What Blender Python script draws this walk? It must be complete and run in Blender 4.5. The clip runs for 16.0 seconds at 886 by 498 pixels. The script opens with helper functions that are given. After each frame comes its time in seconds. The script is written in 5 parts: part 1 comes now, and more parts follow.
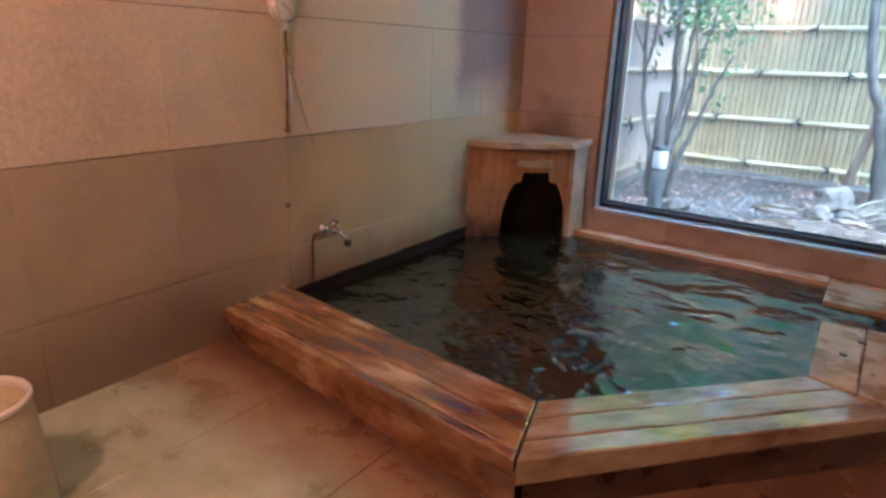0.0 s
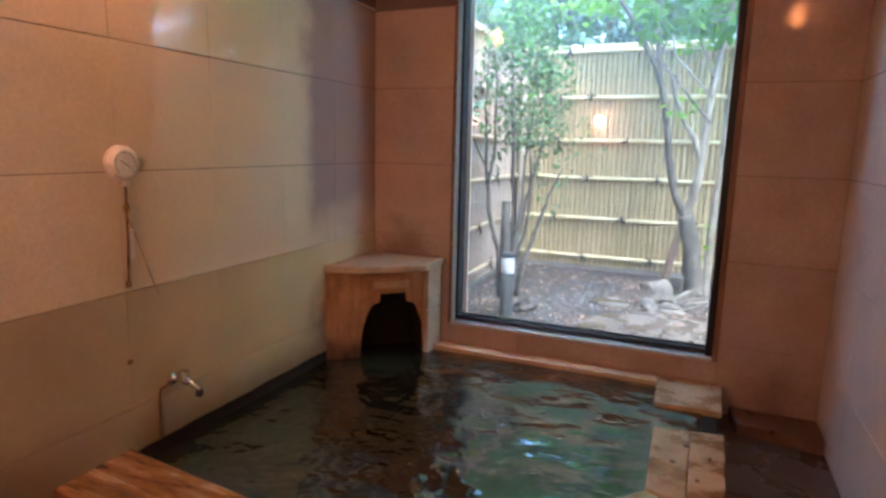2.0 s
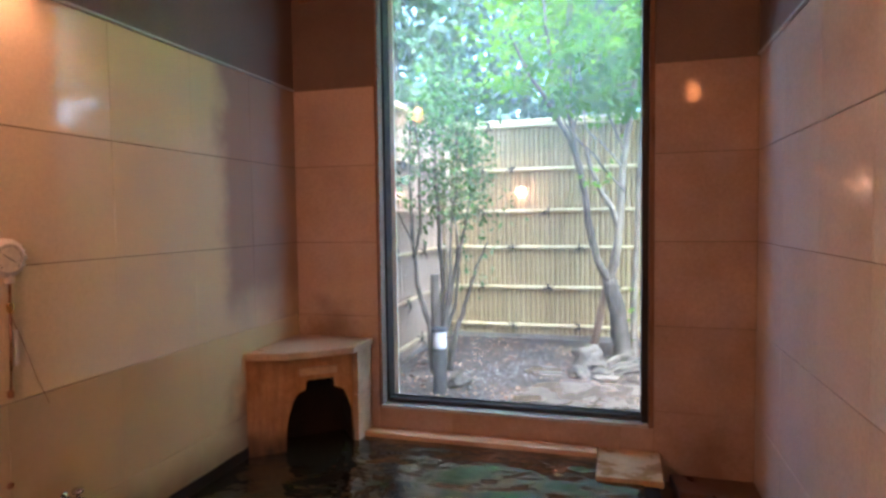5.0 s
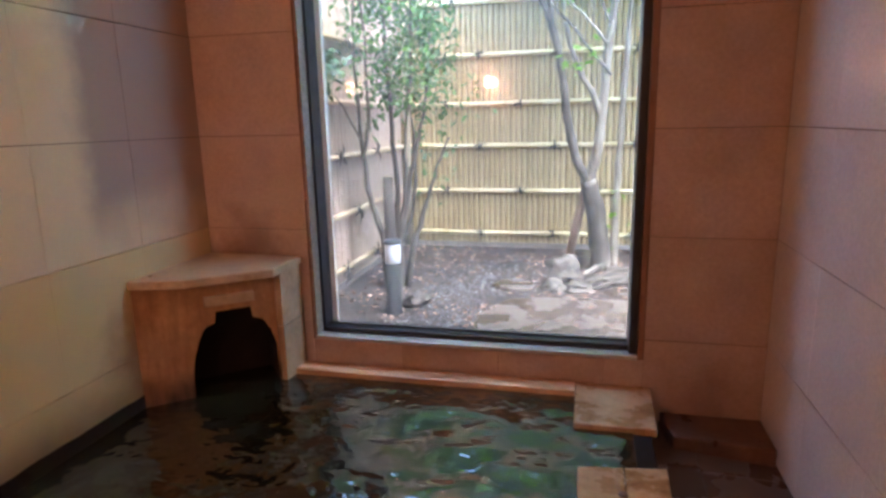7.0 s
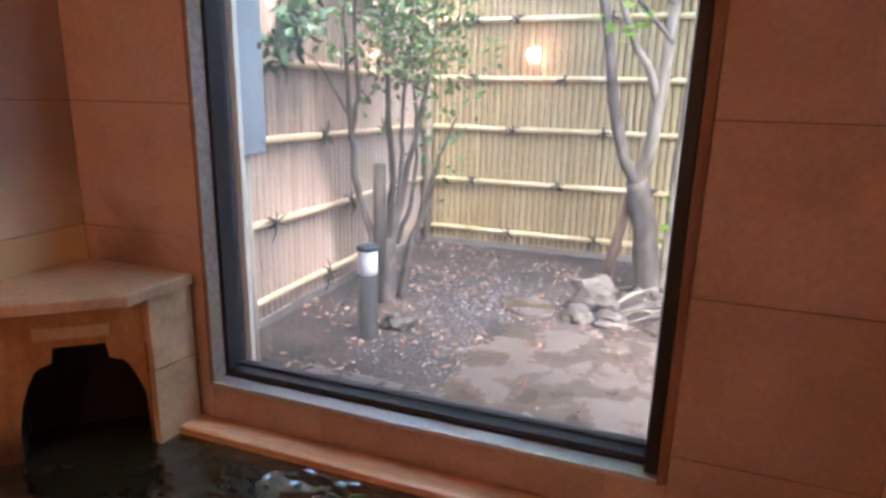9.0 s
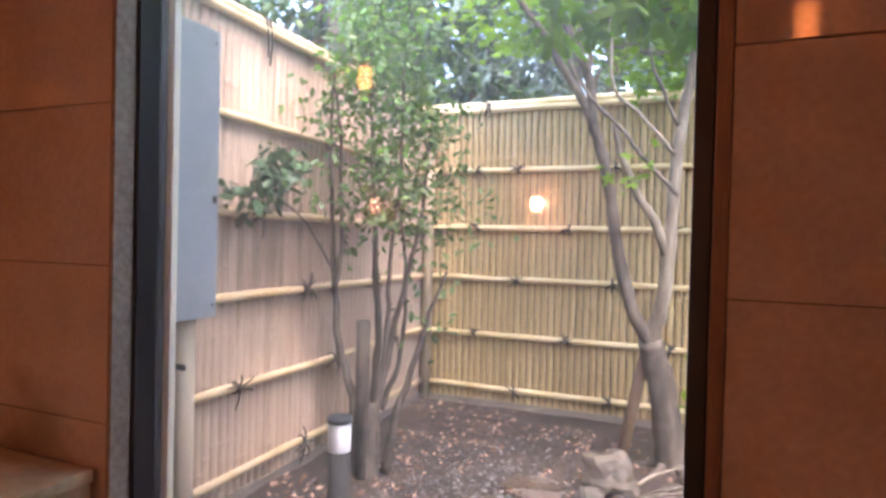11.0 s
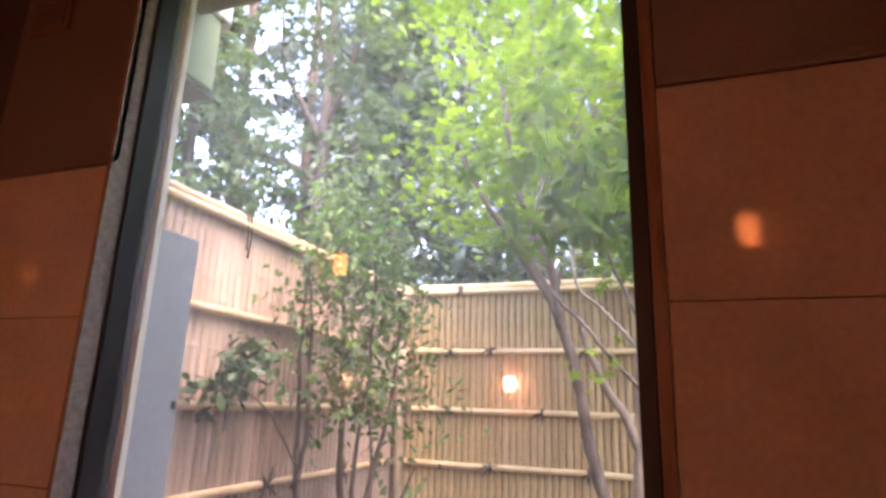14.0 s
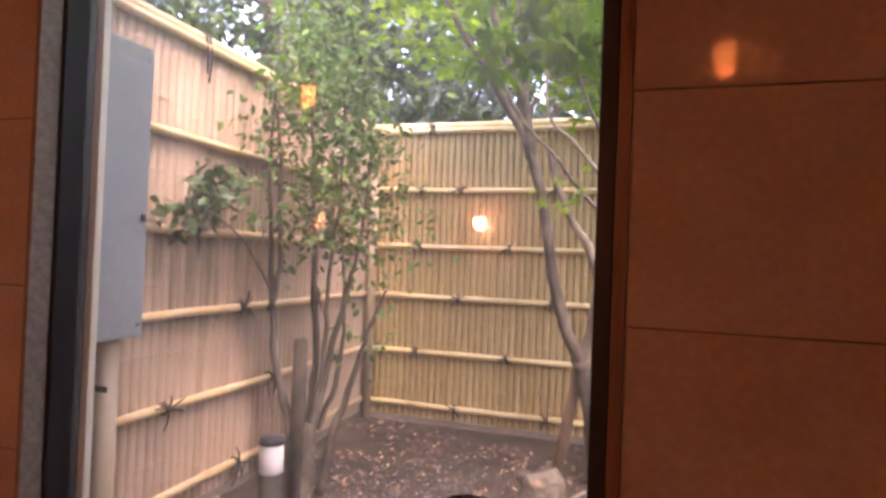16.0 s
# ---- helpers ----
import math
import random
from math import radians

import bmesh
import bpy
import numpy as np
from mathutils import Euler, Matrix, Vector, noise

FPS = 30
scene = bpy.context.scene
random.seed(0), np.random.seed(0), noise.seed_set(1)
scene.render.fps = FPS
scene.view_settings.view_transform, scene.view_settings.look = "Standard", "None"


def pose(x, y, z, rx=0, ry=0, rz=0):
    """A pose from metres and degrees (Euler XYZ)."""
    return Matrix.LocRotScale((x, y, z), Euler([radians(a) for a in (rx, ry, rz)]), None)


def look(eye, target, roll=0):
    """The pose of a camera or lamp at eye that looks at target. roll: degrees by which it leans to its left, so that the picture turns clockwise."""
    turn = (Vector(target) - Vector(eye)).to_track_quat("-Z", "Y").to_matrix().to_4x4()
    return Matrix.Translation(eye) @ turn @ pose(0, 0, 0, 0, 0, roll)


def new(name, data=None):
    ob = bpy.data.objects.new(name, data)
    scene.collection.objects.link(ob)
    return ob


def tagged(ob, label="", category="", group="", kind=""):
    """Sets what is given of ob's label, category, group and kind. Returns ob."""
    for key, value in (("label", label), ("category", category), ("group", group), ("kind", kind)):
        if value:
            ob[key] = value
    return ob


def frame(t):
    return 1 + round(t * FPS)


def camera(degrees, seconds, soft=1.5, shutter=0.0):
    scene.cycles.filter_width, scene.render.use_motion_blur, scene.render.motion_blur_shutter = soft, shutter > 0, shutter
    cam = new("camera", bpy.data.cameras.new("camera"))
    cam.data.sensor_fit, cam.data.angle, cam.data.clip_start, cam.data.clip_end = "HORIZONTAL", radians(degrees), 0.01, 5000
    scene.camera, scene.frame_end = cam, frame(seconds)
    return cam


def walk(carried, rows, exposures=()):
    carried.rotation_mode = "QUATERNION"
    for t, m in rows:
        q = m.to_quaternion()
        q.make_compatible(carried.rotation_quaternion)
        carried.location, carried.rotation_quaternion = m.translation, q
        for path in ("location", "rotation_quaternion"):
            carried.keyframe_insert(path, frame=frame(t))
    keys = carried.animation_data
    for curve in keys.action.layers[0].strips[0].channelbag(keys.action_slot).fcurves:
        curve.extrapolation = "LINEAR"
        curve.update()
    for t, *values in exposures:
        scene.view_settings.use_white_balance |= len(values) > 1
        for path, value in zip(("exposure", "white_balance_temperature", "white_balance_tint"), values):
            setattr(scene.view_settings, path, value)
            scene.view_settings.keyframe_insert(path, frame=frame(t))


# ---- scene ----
cam = camera(72.9, 16.0, soft=2.9)

PATH = [
    (0, (0.469, 0.733, 1.032), (-0.638, 2.279, 0.415), 1.7),
    (0.5, (0.544, 0.744, 1.15), (-0.395, 2.4, 0.536), 2.4),
    (1, (0.537, 0.735, 1.198), (-0.325, 2.465, 0.686), 1.8),
    (1.5, (0.507, 0.727, 1.243), (-0.258, 2.522, 0.8), 1.7),
    (2, (0.507, 0.735, 1.266), (-0.254, 2.553, 0.925), 1.3),
    (2.5, (0.498, 0.748, 1.285), (-0.237, 2.591, 1.035), 0.9),
    (3, (0.481, 0.758, 1.286), (-0.222, 2.62, 1.093), 0.8),
    (3.5, (0.496, 0.761, 1.29), (-0.171, 2.644, 1.197), 0.6),
    (6, (0.491, 1.031, 1.275), (-0.02, 2.957, 1.106), -1.2),
    (6.5, (0.491, 1.25, 1.229), (-0.01, 3.159, 0.905), -1.7),
    (7, (0.43, 1.524, 1.2), (-0.032, 3.424, 0.781), -1.3),
    (7.5, (0.448, 1.774, 1.186), (-0.06, 3.645, 0.694), -1.4),
    (8, (0.507, 2.032, 1.182), (-0.041, 3.88, 0.65), -0.2),
    (10.3, (0.607, 2.859, 1.204), (-0.186, 4.677, 0.946), 1.9),
    (10.5, (0.603, 2.872, 1.21), (-0.189, 4.697, 1.007), 1.8),
    (11, (0.618, 2.89, 1.242), (-0.138, 4.741, 1.213), 1.4),
    (11.5, (0.651, 2.898, 1.296), (-0.089, 4.751, 1.437), 1.3),
    (12, (0.666, 2.893, 1.35), (-0.064, 4.732, 1.645), 1.6),
    (12.5, (0.663, 2.885, 1.376), (-0.055, 4.706, 1.787), 1.9),
    (13, (0.668, 2.871, 1.387), (-0.04, 4.675, 1.881), 2.0),
    (13.5, (0.668, 2.863, 1.397), (-0.023, 4.666, 1.916), 1.9),
    (14, (0.676, 2.856, 1.396), (-0.005, 4.669, 1.895), 1.9),
    (14.5, (0.674, 2.868, 1.372), (0.002, 4.706, 1.785), 1.8),
    (15, (0.701, 2.877, 1.281), (0.039, 4.739, 1.586), 1.6),
    (15.5, (0.701, 2.882, 1.269), (0.064, 4.769, 1.455), 1.7),
    (16, (0.694, 2.876, 1.267), (0.088, 4.782, 1.296), 2.2),
]
EXPOSURES = [(0.0, 5.28, 4150, -3), (1.0, 5.15, 4600, 2), (3.5, 4.95, 4900, 2), (8.0, 4.97, 5300, 13), (10.5, 4.55, 6000, 22), (12.5, 4.24, 6600, 32), (14.5, 4.25, 6900, 36), (16.0, 4.16, 7400, 38)]
walk(cam, [(t, look(eye, target, roll)) for t, eye, target, roll in PATH], EXPOSURES)

# ---- world, sun and lamps ----
world = bpy.data.worlds.new("overcast_sky")
scene.world = world
world.use_nodes = True
wn = world.node_tree.nodes
sky = wn.new("ShaderNodeTexSky")
sky.sky_type, sky.sun_disc = "NISHITA", False
sky.sun_elevation, sky.sun_rotation = radians(64), radians(135)
sky.air_density, sky.dust_density = 1.0, 4.0
wn["Background"].inputs["Strength"].default_value = 0.15
world.node_tree.links.new(sky.outputs[0], wn["Background"].inputs["Color"])

sun_data = bpy.data.lights.new("sun", "SUN")
sun_data.energy, sun_data.angle, sun_data.color = 0.25, radians(40), (1.0, 0.96, 0.9)
sun = new("sun", sun_data)
sun.matrix_world = look((4.0, 2.0, 11.6), (0, 6.0, 0))

SHADE_STRENGTH, BULB_STRENGTH, GLOBE_STRENGTH = 1.6, 24.0, 9.8
LAMP_COLOUR = (1.0, 0.39, 0.195)

# ---- materials ----


def nodes_of(name):
    m = bpy.data.materials.new(name)
    m.use_nodes = True
    t = m.node_tree
    return m, t.nodes, t.links, t.nodes["Principled BSDF"]


def ramp(n, l, source, stops):
    r = n.new("ShaderNodeValToRGB")
    els = r.color_ramp.elements
    while len(els) < len(stops):
        els.new(0.5)
    for e, (p, c) in zip(els, stops):
        e.position, e.color = p, (*c, 1)
    l.new(source, r.inputs[0])
    return r.outputs[0]


def noise_of(n, l, scale, detail=4, rough=0.55, stretch=(1, 1, 1), space="Object", shift=False, turn=0.0):
    co = n.new("ShaderNodeNewGeometry") if space == "Position" else n.new("ShaderNodeTexCoord")
    mp = n.new("ShaderNodeMapping")
    mp.vector_type = "POINT"
    mp.inputs["Scale"].default_value = stretch
    if turn:
        rot = n.new("ShaderNodeVectorRotate")
        rot.rotation_type = "Z_AXIS"
        rot.inputs["Angle"].default_value = radians(turn)
        l.new(co.outputs[space], rot.inputs["Vector"])
        l.new(rot.outputs[0], mp.inputs["Vector"])
    else:
        l.new(co.outputs[space], mp.inputs["Vector"])
    if shift:
        info = n.new("ShaderNodeObjectInfo")
        mul = n.new("ShaderNodeMath")
        mul.operation = "MULTIPLY"
        mul.inputs[1].default_value = 37.0
        l.new(info.outputs["Random"], mul.inputs[0])
        l.new(mul.outputs[0], mp.inputs["Location"])
    t = n.new("ShaderNodeTexNoise")
    t.inputs["Scale"].default_value, t.inputs["Detail"].default_value, t.inputs["Roughness"].default_value = scale, detail, rough
    l.new(mp.outputs[0], t.inputs["Vector"])
    return t.outputs["Fac"]


def mixed(n, l, a, b, fac, mode="MIX"):
    m = n.new("ShaderNodeMix")
    m.data_type, m.blend_type = "RGBA", mode
    for sock, v in ((m.inputs[0], fac), (m.inputs[6], a), (m.inputs[7], b)):
        if isinstance(v, (float, int)):
            sock.default_value = v
        elif isinstance(v, tuple):
            sock.default_value = (*v, 1)
        else:
            l.new(v, sock)
    return m.outputs[2]


def bump(n, l, bsdf, height, strength, distance=0.01):
    b = n.new("ShaderNodeBump")
    b.inputs["Strength"].default_value, b.inputs["Distance"].default_value = strength, distance
    l.new(height, b.inputs["Height"])
    l.new(b.outputs[0], bsdf.inputs["Normal"])


def plain(name, colours, scale, roughness, metal=0.0, relief=0.1, stretch=(1, 1, 1), grain=60.0, specular=0.5, shift=False, random_tone=0.0, space="Object", rough_var=0.15, depth=0.004, turn=0.0, stain=None, speckle=0.7):
    """A surface of two or three tones that wander at one scale, with fine grain and relief at another."""
    m, n, l, b = nodes_of(name)
    big = noise_of(n, l, scale, 5, 0.6, stretch, space, shift, turn)
    fine = noise_of(n, l, grain, 3, 0.6, stretch, space, shift, turn)
    stops = [(0.32 + 0.36 * i / (len(colours) - 1), c) for i, c in enumerate(colours)]
    col = ramp(n, l, big, stops)
    grey = ramp(n, l, fine, [(0.25, (0.78, 0.78, 0.78)), (0.75, (1.12, 1.12, 1.12))])
    col = mixed(n, l, col, grey, speckle, "MULTIPLY")
    if random_tone:
        info = n.new("ShaderNodeObjectInfo")
        tone = ramp(n, l, info.outputs["Random"], [(0.0, (1 - random_tone,) * 3), (1.0, (1 + random_tone,) * 3)])
        col = mixed(n, l, col, tone, 1.0, "MULTIPLY")
    if stain:
        col = stain(n, l, col)
    l.new(col, b.inputs["Base Color"])
    rr = ramp(n, l, big, [(0.3, (max(roughness - rough_var, 0.02),) * 3), (0.7, (min(roughness + rough_var, 1),) * 3)])
    l.new(rr, b.inputs["Roughness"])
    b.inputs["Metallic"].default_value, b.inputs["Specular IOR Level"].default_value = metal, specular
    if relief:
        bump(n, l, b, fine, relief, depth)
    return m


def along(n, l, axis, near, far, wander=0.12, scale=5.0, detail=5.0):
    """A ragged mask that goes from 0 to 1 along a world axis between near and far."""
    geo = n.new("ShaderNodeNewGeometry")
    sep = n.new("ShaderNodeSeparateXYZ")
    l.new(geo.outputs["Position"], sep.inputs[0])
    t = n.new("ShaderNodeTexNoise")
    t.inputs["Scale"].default_value, t.inputs["Detail"].default_value = scale, detail
    l.new(geo.outputs["Position"], t.inputs["Vector"])
    shake = n.new("ShaderNodeMath")
    shake.operation = "MULTIPLY_ADD"
    shake.inputs[1].default_value, shake.inputs[2].default_value = 2 * wander, -wander
    l.new(t.outputs["Fac"], shake.inputs[0])
    add = n.new("ShaderNodeMath")
    l.new(sep.outputs[axis], add.inputs[0])
    l.new(shake.outputs[0], add.inputs[1])
    rng_ = n.new("ShaderNodeMapRange")
    rng_.interpolation_type = "SMOOTHSTEP"
    rng_.inputs[1].default_value, rng_.inputs[2].default_value = near, far
    l.new(add.outputs[0], rng_.inputs[0])
    return rng_.outputs[0]


def times(n, l, a, b):
    m = n.new("ShaderNodeMath")
    m.operation = "MULTIPLY"
    l.new(a, m.inputs[0])
    if isinstance(b, float):
        m.inputs[1].default_value = b
    else:
        l.new(b, m.inputs[1])
    return m.outputs[0]


def rust_by_pool(n, l, col):
    """Iron-red deposit where the bath overflows; floor much darker in the far passage."""
    col = mixed(n, l, col, (0.25, 0.125, 0.05), times(n, l, along(n, l, "Y", 1.44, 1.72, 0.30, 3.0), 0.75))
    col = mixed(n, l, col, (0.13, 0.045, 0.018), times(n, l, along(n, l, "Y", 1.72, 1.86, 0.10), 0.8))
    return mixed(n, l, col, (0.055, 0.036, 0.024), times(n, l, along(n, l, "Y", 2.5, 3.0, 0.2), 0.9))


def near(n, l, place, r0, r1, wander):
    """A ragged round mask about a world place: 1 within r0, 0 beyond r1."""
    geo = n.new("ShaderNodeNewGeometry")
    t = n.new("ShaderNodeTexNoise")
    t.inputs["Scale"].default_value, t.inputs["Detail"].default_value = 9.0, 4.0
    l.new(geo.outputs["Position"], t.inputs["Vector"])
    d = n.new("ShaderNodeVectorMath")
    d.operation = "DISTANCE"
    d.inputs[1].default_value = place
    l.new(geo.outputs["Position"], d.inputs[0])
    shake = n.new("ShaderNodeMath")
    shake.operation = "MULTIPLY_ADD"
    shake.inputs[1].default_value = wander
    l.new(t.outputs["Fac"], shake.inputs[0])
    l.new(d.outputs["Value"], shake.inputs[2])
    m = n.new("ShaderNodeMapRange")
    m.interpolation_type = "SMOOTHSTEP"
    m.inputs[1].default_value, m.inputs[2].default_value, m.inputs[3].default_value, m.inputs[4].default_value = r0, r1, 1.0, 0.0
    l.new(shake.outputs[0], m.inputs[0])
    return m.outputs[0]


def daylight_and_cloud(n, l, col):
    """Yellow mottling with daylight painted in, and a brown-grey cloud above the hot spout."""
    # slabs paler towards the window: daylight put into the colour
    col = mixed(n, l, col, (0.78, 0.67, 0.43), times(n, l, along(n, l, "Y", 1.3, 2.9, 0.55, 1.9, 5.0), 0.8))
    # brown-grey towards the corner, browner close to the spout top
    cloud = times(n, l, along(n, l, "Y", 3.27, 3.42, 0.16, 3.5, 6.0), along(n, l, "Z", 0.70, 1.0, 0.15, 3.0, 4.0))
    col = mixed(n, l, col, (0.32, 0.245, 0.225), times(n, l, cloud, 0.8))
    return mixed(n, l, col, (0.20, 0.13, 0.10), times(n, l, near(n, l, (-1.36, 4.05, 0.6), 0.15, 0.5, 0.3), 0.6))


def damp_and_low_patch(n, l, col):
    """Dark red damp just above the hot spout, and a dark patch low at right."""
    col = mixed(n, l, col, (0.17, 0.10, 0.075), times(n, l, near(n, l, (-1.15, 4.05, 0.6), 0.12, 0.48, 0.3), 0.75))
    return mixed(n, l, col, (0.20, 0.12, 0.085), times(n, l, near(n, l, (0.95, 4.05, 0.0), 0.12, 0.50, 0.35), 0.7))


def lime_by_pool(n, l, col):
    """Yellow-green mineral film over the slabs by the water."""
    col = mixed(n, l, col, (0.16, 0.10, 0.055), times(n, l, near(n, l, (-1.36, 2.40, 0.34), 0.05, 0.19, 0.08), 0.6))
    col = mixed(n, l, col, (0.20, 0.12, 0.06), times(n, l, near(n, l, (-1.36, 1.75, 0.16), 0.05, 0.34, 0.22), 0.6))
    # mineral film, brightened towards the window with daylight mixed into its colour
    col = mixed(n, l, col, (0.76, 0.62, 0.30), times(n, l, along(n, l, "Y", 1.8, 3.1, 0.5, 1.6, 1.5), 0.72))
    col = mixed(n, l, col, (0.20, 0.105, 0.045), times(n, l, near(n, l, (-1.36, 3.52, 0.30), 0.12, 0.42, 0.25), 0.75))
    foot = n.new("ShaderNodeMath")
    foot.operation = "SUBTRACT"
    foot.inputs[0].default_value = 1.0
    l.new(along(n, l, "Z", 0.08, 0.30, 0.08, 4.0, 5.0), foot.inputs[1])
    low = times(n, l, foot.outputs[0], along(n, l, "Y", 2.1, 2.3, 0.05))
    col = mixed(n, l, col, (0.16, 0.085, 0.03), times(n, l, low, 0.8))
    # slabs in front of the bath, darker towards the floor
    wet = n.new("ShaderNodeMath")
    wet.operation = "SUBTRACT"
    wet.inputs[0].default_value = 1.0
    l.new(along(n, l, "Z", 0.09, 0.36, 0.10, 3.0, 5.0), wet.inputs[1])
    dry = n.new("ShaderNodeMath")
    dry.operation = "SUBTRACT"
    dry.inputs[0].default_value = 1.0
    l.new(along(n, l, "Y", 1.95, 2.25, 0.1), dry.inputs[1])
    return mixed(n, l, col, (0.17, 0.115, 0.065), times(n, l, times(n, l, wet.outputs[0], dry.outputs[0]), 0.7))


def shrub_shade_on_fence(n, l, col):
    """Shrub's shade painted grey-brown on the strips behind it, broken into runs."""
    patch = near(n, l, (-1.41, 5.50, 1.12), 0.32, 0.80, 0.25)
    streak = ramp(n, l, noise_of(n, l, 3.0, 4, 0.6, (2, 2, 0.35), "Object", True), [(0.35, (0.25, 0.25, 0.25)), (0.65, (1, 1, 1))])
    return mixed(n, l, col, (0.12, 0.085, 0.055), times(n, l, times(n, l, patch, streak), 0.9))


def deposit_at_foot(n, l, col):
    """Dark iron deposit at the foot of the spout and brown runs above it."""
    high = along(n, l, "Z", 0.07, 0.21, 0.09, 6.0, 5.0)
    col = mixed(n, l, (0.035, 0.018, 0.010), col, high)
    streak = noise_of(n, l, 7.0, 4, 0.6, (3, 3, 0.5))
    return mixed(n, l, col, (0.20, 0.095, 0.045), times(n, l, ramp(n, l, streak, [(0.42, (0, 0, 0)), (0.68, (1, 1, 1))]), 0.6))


TILE = plain("wall_stone", [(0.50, 0.425, 0.30), (0.56, 0.48, 0.345), (0.60, 0.52, 0.385)], 3.2, 0.05, relief=0.035, grain=75, shift=True, random_tone=0.03, rough_var=0.025, specular=0.75, depth=0.001, speckle=0.9, stain=daylight_and_cloud)
# Same wall stone in dimmer and paler copies: each wall's light in its colour.
TILE_NORTH_DIM = plain("wall_stone_dim", [(0.37, 0.275, 0.215), (0.43, 0.325, 0.26), (0.48, 0.375, 0.305)], 2.4, 0.08, relief=0.045, grain=60, shift=True, random_tone=0.03, rough_var=0.03, specular=0.28, depth=0.0015, speckle=0.6, stain=damp_and_low_patch)
TILE_CORNER_LIT = plain("corner_stone_lit", [(0.49, 0.38, 0.305), (0.55, 0.435, 0.355), (0.60, 0.48, 0.40)], 2.4, 0.06, relief=0.045, grain=60, shift=True, random_tone=0.03, rough_var=0.03, specular=0.6, depth=0.0015, speckle=0.55, stain=damp_and_low_patch)
TILE_EAST_LIT = plain("wall_stone_lit", [(0.69, 0.625, 0.555), (0.75, 0.685, 0.615), (0.78, 0.72, 0.65)], 3.0, 0.09, relief=0.035, grain=75, shift=True, random_tone=0.03, rough_var=0.04, specular=0.75, depth=0.001, speckle=0.6)
TILE_LOW = plain("wall_stone_stained", [(0.33, 0.27, 0.175), (0.37, 0.305, 0.205), (0.41, 0.34, 0.235)], 2.0, 0.42, relief=0.06, grain=38, shift=True, random_tone=0.03, rough_var=0.06, depth=0.002, stain=lime_by_pool, speckle=0.3, specular=0.3)
GROUT = plain("grout", [(0.13, 0.095, 0.075), (0.19, 0.145, 0.115)], 9, 0.85)
DARK_WALL = plain("dark_plaster", [(0.15, 0.108, 0.092), (0.20, 0.15, 0.13)], 2.5, 0.42, relief=0.25, grain=90, depth=0.003)
CEILING = plain("ceiling_boards", [(0.05, 0.032, 0.022), (0.085, 0.055, 0.036)], 3, 0.5, stretch=(8, 0.6, 1))
FLOOR_STONE = plain("floor_stone", [(0.26, 0.27, 0.165), (0.43, 0.45, 0.30), (0.54, 0.565, 0.405)], 2.6, 0.34, relief=0.35, grain=26, space="Position", random_tone=0.01, rough_var=0.18, depth=0.005, stain=rust_by_pool, speckle=0.4)
FLOOR_JOINT = plain("floor_joint", [(0.36, 0.355, 0.28), (0.45, 0.445, 0.36)], 9, 0.6, stain=rust_by_pool)
RIM_RED = plain("wet_rust_wood", [(0.085, 0.025, 0.006), (0.19, 0.072, 0.018), (0.35, 0.185, 0.06), (0.49, 0.31, 0.135)], 5, 0.2, relief=0.4, stretch=(0.55, 2.6, 1), grain=34, shift=True, rough_var=0.14)
RIM_TAN = plain("wet_tan_wood", [(0.20, 0.115, 0.055), (0.38, 0.28, 0.155), (0.49, 0.40, 0.255)], 8, 0.09, relief=0.3, stretch=(0.6, 1.8, 1), grain=22, shift=True, rough_var=0.07, specular=0.9, turn=-49)
for wet in (RIM_RED, RIM_TAN):
    skin = wet.node_tree.nodes["Principled BSDF"]
    skin.inputs["Coat Weight"].default_value, skin.inputs["Coat Roughness"].default_value, skin.inputs["Coat IOR"].default_value = 1.0, 0.035, 1.7
PALE_WOOD = plain("pale_worn_wood", [(0.24, 0.13, 0.05), (0.45, 0.30, 0.14), (0.56, 0.42, 0.24)], 7, 0.32, relief=0.4, grain=40, shift=True)
SILL_WOOD = plain("orange_wood", [(0.44, 0.24, 0.11), (0.60, 0.39, 0.21), (0.68, 0.49, 0.31)], 6, 0.25, relief=0.3, stretch=(0.4, 3, 2))
RUST_STONE = plain("rust_stained_stone", [(0.05, 0.024, 0.014), (0.095, 0.045, 0.024), (0.14, 0.075, 0.045)], 6, 0.35, relief=0.5, grain=30)
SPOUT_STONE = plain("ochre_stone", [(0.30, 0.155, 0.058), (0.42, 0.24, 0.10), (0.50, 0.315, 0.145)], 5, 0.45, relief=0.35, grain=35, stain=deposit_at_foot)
SPOUT_TOP = plain("cream_stone", [(0.36, 0.265, 0.155), (0.50, 0.39, 0.24), (0.58, 0.475, 0.315)], 6, 0.4, relief=0.3, grain=40)
# Near-black: shade put into the spout hollow's colour; also on the overflow lip.
CAVITY = plain("near_black_stone", [(0.010, 0.008, 0.007), (0.020, 0.016, 0.013)], 12, 0.8, specular=0.15)
ALGAE = plain("dark_waterline", [(0.010, 0.007, 0.005), (0.024, 0.014, 0.008)], 14, 0.7, relief=0.5, specular=0.2)
TRIM_ALU = plain("matt_aluminium", [(0.42, 0.43, 0.42), (0.55, 0.56, 0.55)], 12, 0.4, metal=0.5, relief=0.05)
JAMB_GREY = plain("grey_jamb_stone", [(0.22, 0.195, 0.165), (0.36, 0.325, 0.28)], 38, 0.75, relief=0.5)
FRAME_BLACK = plain("dark_bronze_frame", [(0.016, 0.019, 0.024), (0.026, 0.030, 0.036)], 6, 0.45, relief=0.05, specular=0.4)
TRIM_WOOD = plain("brown_trim_wood", [(0.16, 0.082, 0.05), (0.25, 0.135, 0.085)], 8, 0.4, stretch=(6, 6, 0.5))
